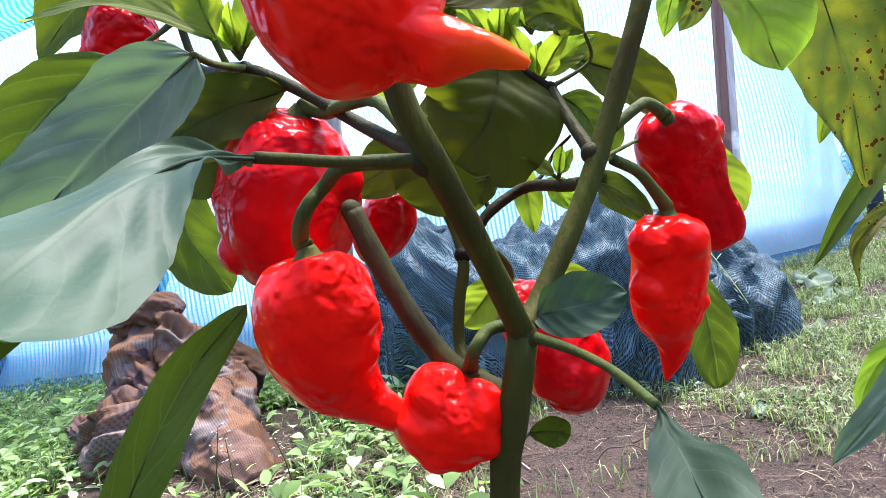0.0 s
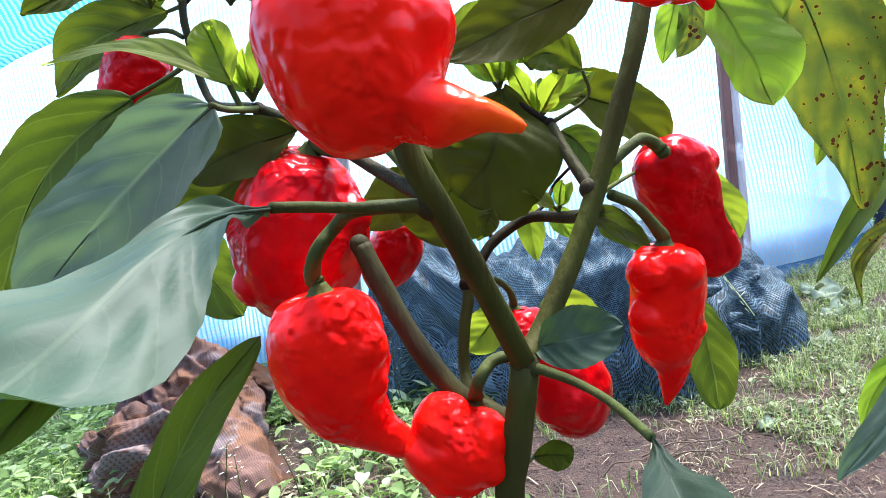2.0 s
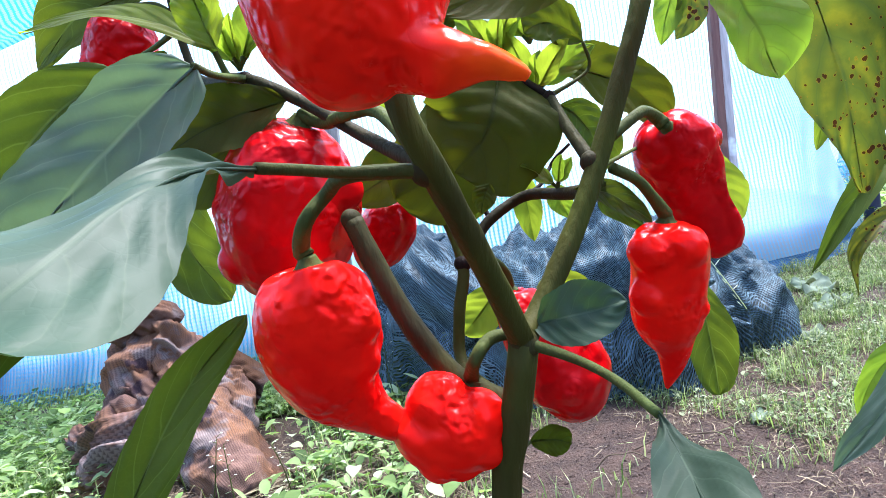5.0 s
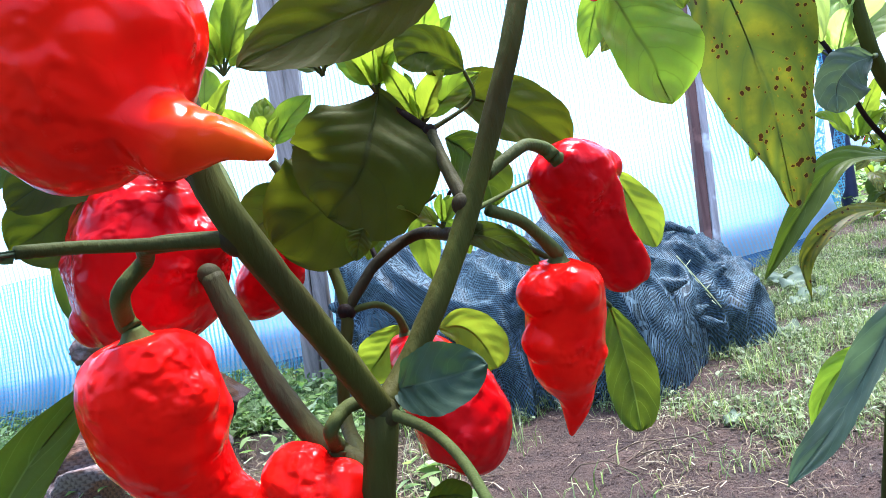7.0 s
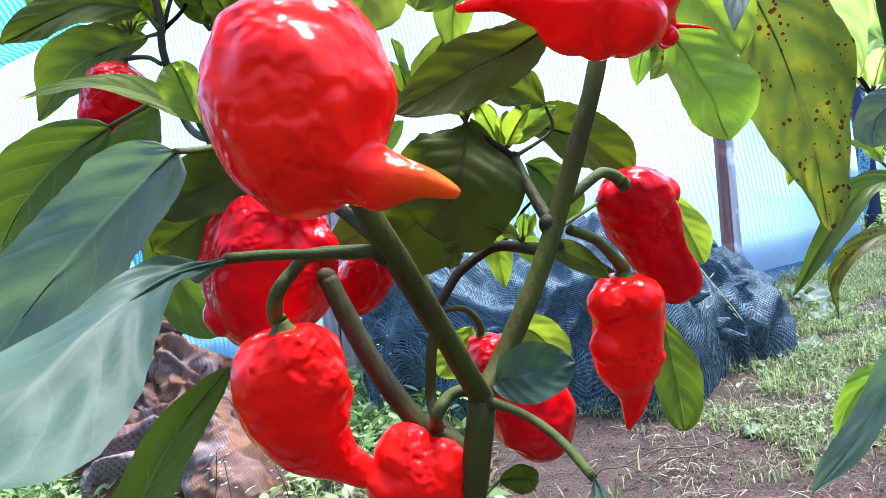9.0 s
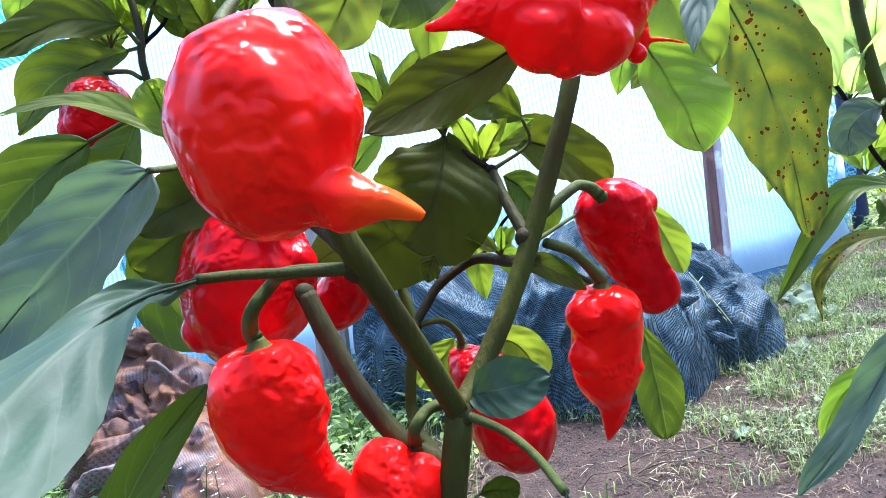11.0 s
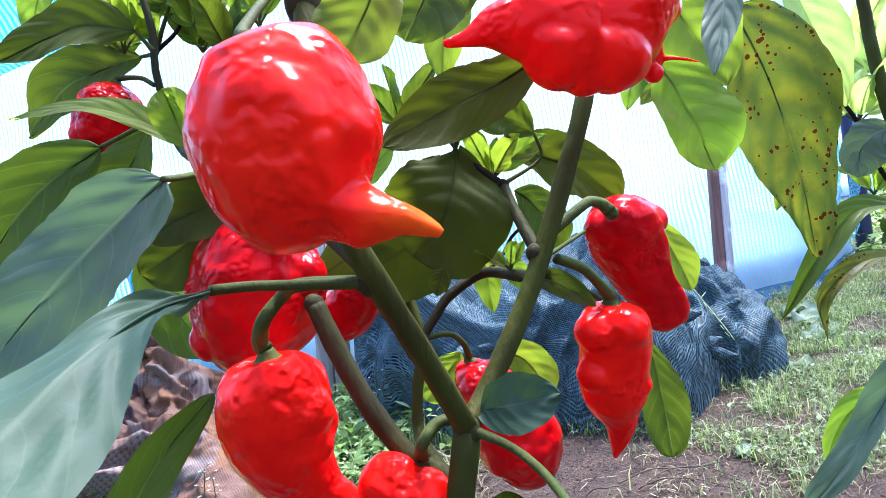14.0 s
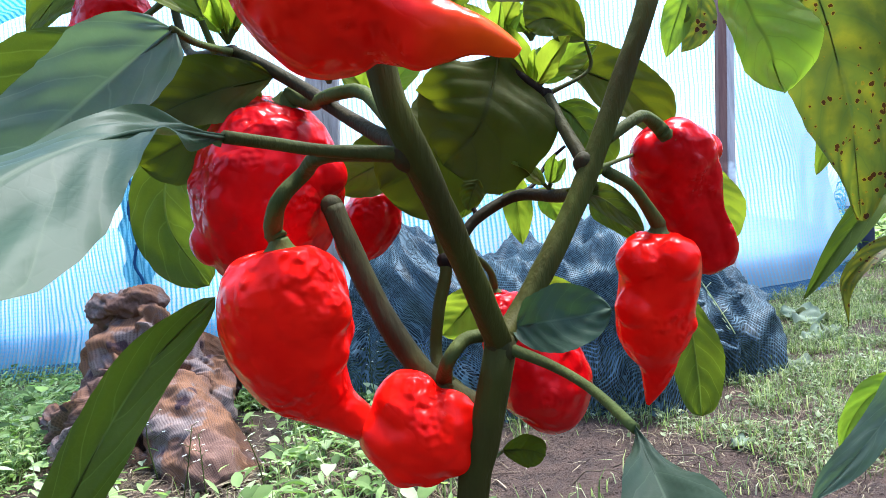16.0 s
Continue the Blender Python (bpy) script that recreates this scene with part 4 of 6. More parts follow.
# ---- peppers ----
pepper([(0.0458, 0.2225, 0.6552), (0.0465, 0.2220, 0.6508), (0.0470, 0.2210, 0.6399), (0.0468, 0.2186, 0.6260), (0.0473, 0.2161, 0.6122), (0.0487, 0.2147, 0.6002), (0.0504, 0.2144, 0.5930)],
       [(0, 0.0130), (0.03, 0.0182), (0.075, 0.0215), (0.24, 0.0262), (0.475, 0.0280), (0.687, 0.0243), (0.877, 0.0168), (0.96, 0.0098), (1, 0.003)],
       [(0.0499, 0.2830, 0.7040), (0.0430, 0.2620, 0.6883), (0.0386, 0.2420, 0.6731), (0.0372, 0.2280, 0.6622)], "large glossy red chilli pepper with a pointed orange tail", RED_TIP, seed=1,
       tail=[(0.0526, 0.2151, 0.6119), (0.0632, 0.2106, 0.6026), (0.0710, 0.2074, 0.5990), (0.0795, 0.2053, 0.5965), (0.0886, 0.2040, 0.5912)],
       tail_radii=[(0, 0.016), (0.32, 0.0098), (0.525, 0.0078), (0.72, 0.005), (0.89, 0.003), (1, 0.0015)], lobes=3, depth=0.03, bumps=0.1, crinkle=0.05, ped_r=0.0018,
       knobs=[((0.0626, 0.2135, 0.6260), 0.0135), ((0.0658, 0.2084, 0.5977), 0.0072), ((0.0390, 0.2152, 0.6404), 0.0135), ((0.0375, 0.2095, 0.6194), 0.0135)])
pepper([(0.0017, 0.3611, 0.6169), (-0.0009, 0.3626, 0.6112), (-0.0082, 0.3651, 0.5925), (-0.0144, 0.3654, 0.5707), (-0.0256, 0.3641, 0.5527), (-0.0366, 0.3631, 0.5388)],
       [(0, 0.0113), (0.06, 0.0196), (0.16, 0.0262), (0.4, 0.0334), (0.6, 0.0339), (0.8, 0.0262), (0.93, 0.0149), (1, 0.0042)],
       [STEM_NODE, (0.0441, 0.3083, 0.6066), (0.0305, 0.3179, 0.6099), (0.0155, 0.3514, 0.6138)], "broad dark red chilli pepper with crinkled shoulders", RED_DARK, seed=2, lobes=6, depth=0.035, crinkle=0.12,
       knobs=[((-0.0384, 0.3566, 0.5555), 0.0108), ((-0.0350, 0.3565, 0.5801), 0.0119), ((-0.0163, 0.3564, 0.6044), 0.0113), ((0.0153, 0.3587, 0.5825), 0.0119)])
pepper([(0.0077, 0.2948, 0.5506), (0.0077, 0.2954, 0.5452), (0.0050, 0.3031, 0.5238), (0.0068, 0.3081, 0.5032), (0.0155, 0.3116, 0.4879), (0.0260, 0.3120, 0.4786), (0.0336, 0.3134, 0.4719)],
       [(0, 0.0104), (0.05, 0.0180), (0.14, 0.0229), (0.32, 0.0250), (0.43, 0.0242), (0.547, 0.0211), (0.64, 0.0164), (0.74, 0.0118), (0.82, 0.0088), (0.89, 0.0076), (0.96, 0.0055), (1, 0.0015)],
       [STEM_NODE, (0.0328, 0.2680, 0.5805), (0.0209, 0.2865, 0.5766), (0.0118, 0.2840, 0.5681), (0.0059, 0.2943, 0.5580)], "plump bright red chilli pepper ending in a blunt tail", RED, seed=3, depth=0.03, bumps=0.09, crinkle=0.05,
       knobs=[((0.0193, 0.2942, 0.5274), 0.0122), ((0.0179, 0.2994, 0.5105), 0.0098), ((-0.0048, 0.2927, 0.5352), 0.0107), ((0.0046, 0.2952, 0.5161), 0.0122)])
pepper([(0.0621, 0.3203, 0.4855), (0.0600, 0.3201, 0.4819), (0.0544, 0.3174, 0.4733), (0.0488, 0.3145, 0.4614), (0.0439, 0.3118, 0.4513)],
       [(0, 0.0065), (0.1, 0.0135), (0.3, 0.0196), (0.55, 0.0210), (0.78, 0.0167), (0.93, 0.0103), (1, 0.0022)],
       [(0.0825, 0.3119, 0.5071), (0.0726, 0.3079, 0.5072), (0.0653, 0.3034, 0.5011), (0.0626, 0.3206, 0.4894)], "squat red chilli pepper with deep lobes beside the stem", RED, seed=4, lobes=4, depth=0.04, calyx=0.3,
       knobs=[((0.0474, 0.3139, 0.4814), 0.0149), ((0.0401, 0.3131, 0.4705), 0.0146), ((0.0517, 0.3104, 0.4588), 0.0095), ((0.0431, 0.3125, 0.4607), 0.0113), ((0.0627, 0.3115, 0.4745), 0.0127), ((0.0614, 0.3108, 0.4641), 0.0117), ((0.0529, 0.3204, 0.4871), 0.0049)])
pepper([(0.1842, 0.3760, 0.5850), (0.1940, 0.3880, 0.5766), (0.1961, 0.4011, 0.5694), (0.2022, 0.4035, 0.5463), (0.2118, 0.4051, 0.5253), (0.2164, 0.4071, 0.5104)],
       [(0, 0.005), (0.06, 0.0100), (0.17, 0.0170), (0.28, 0.0225), (0.42, 0.0216), (0.62, 0.0164), (0.82, 0.0137), (0.95, 0.0111), (1, 0.0050)],
       [(0.1454, 0.3420, 0.5830), (0.1610, 0.3520, 0.5911), (0.1697, 0.3620, 0.5935), (0.1790, 0.3740, 0.5907)], "dark red bell-shaped chilli pepper with a long shoulder", RED_DARK, seed=5, depth=0.03, calyx=0.5,
       tail=[(0.2034, 0.3910, 0.5825), (0.2076, 0.3900, 0.5680), (0.2116, 0.3928, 0.5490), (0.2194, 0.3973, 0.5274), (0.2220, 0.4014, 0.5140)], tail_radii=[(0, 0.008), (0.25, 0.0082), (0.6, 0.0052), (0.85, 0.0062), (1, 0.003)],
       knobs=[((0.1823, 0.3885, 0.5767), 0.0122), ((0.1941, 0.3850, 0.5833), 0.0112), ((0.2014, 0.3940, 0.5808), 0.0100), ((0.2111, 0.3970, 0.5772), 0.0098)])
pepper([(0.1731, 0.3667, 0.5375), (0.1726, 0.3673, 0.5324), (0.1722, 0.3693, 0.5172), (0.1693, 0.3728, 0.4966), (0.1692, 0.3758, 0.4811), (0.1700, 0.3778, 0.4668), (0.1649, 0.3814, 0.4479)],
       [(0, 0.0095), (0.05, 0.0162), (0.16, 0.0194), (0.33, 0.0192), (0.48, 0.0190), (0.6, 0.0169), (0.74, 0.0098), (0.88, 0.0054), (1, 0.0010)],
       [(0.1431, 0.3395, 0.5684), (0.1568, 0.3500, 0.5609), (0.1664, 0.3600, 0.5508)], "glossy red chilli pepper with a sharp tip", RED, seed=6, depth=0.03,
       knobs=[((0.1816, 0.3656, 0.4920), 0.0060), ((0.1603, 0.3597, 0.5251), 0.0111), ((0.1763, 0.3578, 0.5244), 0.0118), ((0.1580, 0.3631, 0.5023), 0.0104), ((0.1739, 0.3632, 0.5015), 0.0092)], crinkle=0.02)
pepper([(0.0931, 0.3985, 0.5133), (0.0938, 0.3982, 0.5083), (0.0999, 0.3922, 0.4944), (0.1096, 0.3858, 0.4746), (0.1155, 0.3845, 0.4544), (0.1168, 0.3835, 0.4378)],
       [(0, 0.006), (0.07, 0.0118), (0.2, 0.0165), (0.45, 0.0232), (0.7, 0.0242), (0.88, 0.0165), (0.96, 0.0098), (1, 0.002)],
       [NODE_D, (0.0833, 0.3848, 0.5335), (0.0913, 0.3912, 0.5255), (0.0933, 0.3967, 0.5166)], "red chilli pepper with a wrinkled neck behind the stem", RED_DARK, seed=7, depth=0.08, ped_r=0.0018, crinkle=0.16)
pepper([(0.0407, 0.4079, 0.5734), (0.0390, 0.4077, 0.5698), (0.0314, 0.4073, 0.5601), (0.0222, 0.4067, 0.5483), (0.0137, 0.4062, 0.5373)],
       [(0, 0.005), (0.1, 0.011), (0.35, 0.0162), (0.65, 0.0155), (0.88, 0.0095), (1, 0.002)],
       [(0.0577, 0.3983, 0.5835), (0.0517, 0.4032, 0.5812), (0.0445, 0.4071, 0.5772)], "small dark red chilli pepper hanging at the back", RED_DARK, seed=8, ped_r=0.0016)
pepper([(-0.1305, 0.5073, 0.7406), (-0.1328, 0.5072, 0.7350), (-0.1389, 0.5065, 0.7179), (-0.1472, 0.5060, 0.7003), (-0.1573, 0.5056, 0.6872)],
       [(0, 0.006), (0.1, 0.0155), (0.35, 0.0225), (0.65, 0.0215), (0.9, 0.012), (1, 0.003)],
       [(-0.0948, 0.4875, 0.7288), (-0.1057, 0.4942, 0.7373), (-0.1223, 0.5048, 0.7428)], "wrinkled red chilli pepper high on a leafy side shoot", RED_DARK, seed=9, bumps=0.13, crinkle=0.3, depth=0.06, lobes=5, ped_r=0.0018,
       knobs=[((-0.1376, 0.5055, 0.6900), 0.008), ((-0.1568, 0.4961, 0.7047), 0.009)])
pepper([(0.1839, 0.2776, 0.6840), (0.1807, 0.2763, 0.6775), (0.1718, 0.2740, 0.6651), (0.1621, 0.2716, 0.6509), (0.1536, 0.2690, 0.6345)],
       [(0, 0.009), (0.1, 0.0165), (0.35, 0.021), (0.65, 0.0195), (0.88, 0.0105), (1, 0.003)],
       [(0.1880, 0.3590, 0.6844), (0.1953, 0.2931, 0.7004), (0.1885, 0.2827, 0.6899)], "red chilli pepper with a long sideways tail over the fork", RED, seed=10, depth=0.03,
       tail=[(0.1532, 0.2699, 0.6584), (0.1360, 0.2671, 0.6610), (0.1211, 0.2653, 0.6622), (0.1101, 0.2643, 0.6601), (0.1007, 0.2644, 0.6595)], tail_radii=[(0, 0.0215), (0.3, 0.0168), (0.6, 0.009), (0.82, 0.0035), (1, 0.0014)],
       knobs=[((0.1437, 0.2637, 0.6501), 0.0148), ((0.1620, 0.2633, 0.6447), 0.0138), ((0.1768, 0.2713, 0.6477), 0.0062), ((0.1795, 0.2729, 0.6377), 0.004), ((0.1856, 0.2738, 0.6625), 0.0085), ((0.1510, 0.2633, 0.6421), 0.0105)])
pepper([(0.2043, 0.3623, 0.6794), (0.2085, 0.3619, 0.6696), (0.2118, 0.3615, 0.6600), (0.2128, 0.3612, 0.6503)], [(0, 0.006), (0.3, 0.011), (0.7, 0.007), (1, 0.002)],
       [(0.1779, 0.3522, 0.6597), (0.1973, 0.3527, 0.6890), (0.2018, 0.3605, 0.6851)], "slim red chilli pepper with a thread-like tail", RED, seed=11,
       tail=[(0.2048, 0.3618, 0.6658), (0.2153, 0.3595, 0.6612), (0.2260, 0.3573, 0.6587), (0.2361, 0.3561, 0.6548)], tail_radii=[(0, 0.004), (0.3, 0.0018), (1, 0.0008)], ped_r=0.0016)

# ---- leaves of the plant ----
TO_EYE = (0, -1, 0.2)


def shoot(owner, at, size, count, seed, material=None, up=(0, -0.15, 1), spread=0.8):
    """A growing tip: a tuft of small pointed leaves on short stalks."""
    rng = random.Random(seed)
    at = Vector(at)
    for i in range(count):
        g = 2.4 * i + rng.uniform(-0.4, 0.4)
        d = (Vector(up) + V(math.cos(g), math.sin(g), rng.uniform(-0.5, 0.3)) * spread * rng.uniform(0.4, 1.2)).normalized()
        ln = size * rng.uniform(0.55, 1.15)
        sag = V(0, 0, -1) * ln * rng.uniform(0.05, 0.3)
        base = at + d * ln * 0.18
        leaf(owner, [base, base + d * ln * 0.45, base + d * ln * 0.85 + sag * 0.5, base + d * ln * 1.1 + sag], ln * rng.uniform(0.17, 0.27), material or LEAF_LIGHT,
             (rng.uniform(-0.7, 0.7), -1, rng.uniform(-0.2, 0.9)), fold=rng.uniform(0.1, 0.5), seed=seed + i * 0.7, petiole=[at, at + d * ln * 0.1], pet_r=0.0009)


leaf(plant, [(0.0091, 0.2400, 0.5852), (0.0032, 0.2050, 0.5833), (-0.0029, 0.1780, 0.5750), (-0.0086, 0.1550, 0.5644), (-0.0150, 0.1380, 0.5560)], 0.0195, LEAF_GREY, (0.1, -0.85, 0.45), fold=-0.1, other=0.0195, wave=0.2, jag=0.05,
     seed=1, label="large grey-green front leaf", petiole=[STEM_NODE, (0.0346, 0.2620, 0.5808), (0.0189, 0.2520, 0.5838)], pet_r=0.0021, blunt=0.35, base=1.7)
leaf(plant, [(-0.0071, 0.1920, 0.5760), (-0.0111, 0.1770, 0.5674), (-0.0155, 0.1650, 0.5592), (-0.0202, 0.1540, 0.5512), (-0.0232, 0.1450, 0.5461)], 0.0052, LEAF, (0.3, -0.85, -0.1), fold=0.1, wave=0.1, jag=0.04, seed=2.5, blunt=0.4, base=0.5, name="curled_edge", label="green underside of the curled leaf edge")
leaf(plant, [(-0.0180, 0.2850, 0.6310), (-0.0401, 0.2830, 0.6159), (-0.0621, 0.2800, 0.5986), (-0.0858, 0.2780, 0.5785), (-0.0998, 0.2750, 0.5625)], 0.0215, LEAF_PALE, (0.2, -0.95, 0.25), fold=0.12, wave=0.16, jag=0.07, seed=1.5, blunt=0.4, base=0.4, label="grey-green drooping leaf",
     petiole=[NODE_L, (-0.0217, 0.3200, 0.6360)])
leaf(plant, [(-0.1124, 0.2930, 0.4105), (-0.0883, 0.3037, 0.4605), (-0.0620, 0.3209, 0.5041), (-0.0334, 0.3371, 0.5323)], 0.0122, LEAF, (0.45, -0.8, 0.3), fold=0.3, wave=0.25, seed=2, blunt=0.6)
leaf(plant, [(0.1177, 0.2430, 0.4883), (0.1162, 0.2220, 0.4820), (0.1138, 0.2000, 0.4782), (0.1099, 0.1750, 0.4777)], 0.0125, LEAF_GREY, (-0.1, -0.75, 0.7), seed=3, base=1.0, blunt=0.5, wave=0.2, petiole=[FORK, (0.1017, 0.2900, 0.4983), (0.1115, 0.2680, 0.4940)], pet_r=0.0019)
leaf(plant, [(0.0925, 0.3071, 0.5101), (0.1018, 0.2991, 0.5124), (0.1138, 0.2951, 0.5138), (0.1268, 0.2911, 0.5161)], 0.013, LEAF_GREY, (0, -0.9, 0.4), seed=4, blunt=0.7)
leaf(plant, [(0.2136, 0.4457, 0.4950), (0.2160, 0.4448, 0.4706), (0.2168, 0.4438, 0.4438), (0.2169, 0.4429, 0.4171)], 0.0155, LEAF, TO_EYE, seed=5, blunt=0.5, petiole=[(0.1330, 0.3360, 0.5660), (0.1700, 0.3900, 0.5400), (0.1950, 0.4250, 0.5180)])
leaf(plant, [(0.0877, 0.3809, 0.4327), (0.0951, 0.3810, 0.4326), (0.1026, 0.3809, 0.4313), (0.1097, 0.3807, 0.4282)], 0.0082, LEAF_SHADED, TO_EYE, seed=6, blunt=0.5, petiole=[(0.0757, 0.3142, 0.4543), (0.0819, 0.3515, 0.4419)], pet_r=0.001)
# dark leaves of the centre, with shade in their colour
leaf(plant, [(0.1069, 0.3835, 0.6348), (0.0999, 0.3709, 0.6154), (0.0900, 0.3653, 0.5955), (0.0721, 0.3649, 0.5806)], 0.034, LEAF_SHADED, (0.1, -1, 0.1), seed=7, fold=0.12, blunt=0.45, label="dark shaded leaf")
leaf(plant, [(0.0966, 0.4059, 0.6354), (0.0882, 0.3945, 0.6120), (0.0736, 0.3883, 0.5887), (0.0399, 0.3829, 0.5732)], 0.03, LEAF_SHADED, (0.1, -1, 0.0), seed=8, fold=0.1, blunt=0.5, label="dark shaded leaf")
leaf(plant, [(0.0629, 0.4037, 0.5914), (0.0455, 0.3988, 0.5891), (0.0308, 0.3937, 0.5834), (0.0131, 0.3935, 0.5756)], 0.017, LEAF_SHADED, (0, -1, 0.3), seed=9, fold=0.1)
leaf(plant, [(0.1459, 0.3035, 0.6593), (0.1218, 0.2927, 0.6475), (0.0984, 0.2771, 0.6378), (0.0730, 0.2562, 0.6247)], 0.0132, LEAF_SHADED, (-0.2, -0.9, -0.2), seed=10, fold=0.2, blunt=0.7)
leaf(plant, [(0.1492, 0.3774, 0.6354), (0.1407, 0.3747, 0.6426), (0.1304, 0.3729, 0.6472), (0.1188, 0.3706, 0.6437)], 0.0125, LEAF_SHADED, TO_EYE, seed=11, blunt=0.5, petiole=[NODE_B, (0.1507, 0.3817, 0.6218)], pet_r=0.001)
leaf(plant, [(0.1324, 0.3911, 0.6299), (0.1559, 0.4007, 0.6242), (0.1783, 0.4051, 0.6122), (0.1996, 0.4092, 0.5905)], 0.0185, LEAF_SHADED, (0, -1, 0.3), seed=12, blunt=0.6)
leaf(plant, [(0.1341, 0.3853, 0.6070), (0.1423, 0.3850, 0.5991), (0.1494, 0.3844, 0.5849), (0.1512, 0.3838, 0.5685)], 0.013, LEAF, (0, -1, 0.3), seed=12.5, blunt=0.6)
# behind the right fork and the right pair of peppers
leaf(plant, [(0.2309, 0.4502, 0.5740), (0.2379, 0.4491, 0.5586), (0.2443, 0.4479, 0.5399), (0.2485, 0.4468, 0.5238)], 0.0122, LEAF_LIGHT, TO_EYE, seed=13, blunt=0.6, petiole=[(0.1340, 0.3370, 0.5690), (0.1892, 0.4111, 0.5801)], pet_r=0.001)
leaf(plant, [(0.1247, 0.3388, 0.5622), (0.1402, 0.3435, 0.5575), (0.1512, 0.3481, 0.5493), (0.1618, 0.3526, 0.5395)], 0.0065, LEAF, TO_EYE, seed=14)
leaf(plant, [(0.1410, 0.3705, 0.5602), (0.1487, 0.3800, 0.5527), (0.1590, 0.3843, 0.5446), (0.1691, 0.3885, 0.5334)], 0.007, LEAF, TO_EYE, seed=14.5)
leaf(plant, [(0.0893, 0.4187, 0.5154), (0.0829, 0.4183, 0.5078), (0.0739, 0.4179, 0.4986), (0.0629, 0.4175, 0.4891)], 0.0125, LEAF_LIGHT, TO_EYE, seed=15, blunt=0.6)
leaf(plant, [(0.1103, 0.4180, 0.5090), (0.1228, 0.4177, 0.5073), (0.1318, 0.4169, 0.4973), (0.1378, 0.4158, 0.4807)], 0.0135, LEAF_LIGHT, TO_EYE, seed=16, blunt=0.5)
leaf(plant, [(0.1151, 0.4212, 0.5769), (0.1131, 0.4204, 0.5655), (0.1132, 0.4194, 0.5504), (0.1136, 0.4183, 0.5356)], 0.0085, LEAF_LIGHT, TO_EYE, seed=17, petiole=[(0.1242, 0.4115, 0.5811)], pet_r=0.0008)
leaf(plant, [(0.1267, 0.4206, 0.5665), (0.1319, 0.4200, 0.5579), (0.1365, 0.4192, 0.5457)], 0.0075, LEAF_LIGHT, TO_EYE, seed=18)
leaf(plant, [(0.0937, 0.4208, 0.5732), (0.0862, 0.4202, 0.5651), (0.0803, 0.4194, 0.5541)], 0.007, LEAF, TO_EYE, seed=19)
leaf(plant, [(0.0881, 0.3594, 0.5719), (0.0847, 0.3593, 0.5665), (0.0814, 0.3590, 0.5581)], 0.006, LEAF_SHADED, TO_EYE, seed=19.5)
stem(plant, [(0.1096, 0.3962, 0.5629), (0.1213, 0.4064, 0.5683), (0.1298, 0.4168, 0.5775), (0.1324, 0.4116, 0.5813), (0.1417, 0.4121, 0.5879)], 0.0012, 0.0009, TWIG, "twig", seed=30)
shoot(plant, (0.1239, 0.3907, 0.6158), 0.03, 7, 101)
shoot(plant, (0.1057, 0.3916, 0.6361), 0.03, 7, 102)
shoot(plant, (0.1295, 0.4163, 0.6486), 0.03, 6, 103)
shoot(plant, (0.1235, 0.3739, 0.5645), 0.022, 5, 104)
shoot(plant, (0.0409, 0.4108, 0.6207), 0.03, 6, 105)
shoot(plant, (0.0105, 0.4803, 0.6847), 0.05, 8, 106)
shoot(plant, (-0.0227, 0.3653, 0.6487), 0.04, 8, 107)
shoot(plant, (0.0200, 0.3843, 0.6295), 0.035, 6, 108)
shoot(plant, (0.0767, 0.4327, 0.6605), 0.04, 6, 109, LEAF)
# left side
leaf(plant, [(-0.0946, 0.5544, 0.6354), (-0.1322, 0.5528, 0.6148), (-0.1377, 0.5497, 0.5705), (-0.1111, 0.5465, 0.5225)], 0.026, LEAF, TO_EYE, seed=20, blunt=0.5, petiole=[NODE_L, (-0.0510, 0.4548, 0.6402)])
leaf(plant, [(-0.0013, 0.3539, 0.6277), (-0.0189, 0.3516, 0.6250), (-0.0375, 0.3482, 0.6203), (-0.0548, 0.3425, 0.6116)], 0.0165, LEAF_SHADED, (0, -1, 0.2), seed=21, blunt=0.6)
leaf(plant, [(-0.0082, 0.3624, 0.6315), (-0.0259, 0.3620, 0.6167), (-0.0460, 0.3618, 0.6054), (-0.0689, 0.3616, 0.5947)], 0.024, LEAF_SHADED, TO_EYE, seed=21.5, blunt=0.6)
leaf(plant, [(-0.1168, 0.4400, 0.6814), (-0.1575, 0.4400, 0.6614), (-0.1915, 0.4350, 0.6275), (-0.2226, 0.4300, 0.5650)], 0.027, LEAF, (0.3, -1, 0.3), jag=0.07, seed=22, blunt=0.5, base=0.5, petiole=[(-0.0603, 0.4000, 0.6857), (-0.0883, 0.4300, 0.6869)])
leaf(plant, [(-0.0924, 0.4620, 0.6943), (-0.1045, 0.4620, 0.6775), (-0.1189, 0.4600, 0.6608), (-0.1395, 0.4580, 0.6416)], 0.019, LEAF, TO_EYE, seed=23, blunt=0.6)
leaf(plant, [(-0.0267, 0.3433, 0.6526), (-0.0526, 0.3542, 0.6732), (-0.0931, 0.3752, 0.6909), (-0.1432, 0.3958, 0.6957)], 0.0085, LEAF_LIGHT, (0, -0.7, 0.8), seed=24, petiole=[(-0.0236, 0.3478, 0.6390)])
leaf(plant, [(-0.0225, 0.3332, 0.6506), (-0.0260, 0.3336, 0.6613), (-0.0282, 0.3339, 0.6712), (-0.0310, 0.3343, 0.6813)], 0.0105, LEAF_LIGHT, TO_EYE, seed=25, blunt=0.5)
leaf(plant, [(-0.0972, 0.4800, 0.7653), (-0.1225, 0.4740, 0.7718), (-0.1509, 0.4675, 0.7671), (-0.1878, 0.4609, 0.7527)], 0.0215, LEAF_SHADED, (0, -0.9, 0.4), seed=26, petiole=[(-0.0905, 0.4859, 0.7527)])
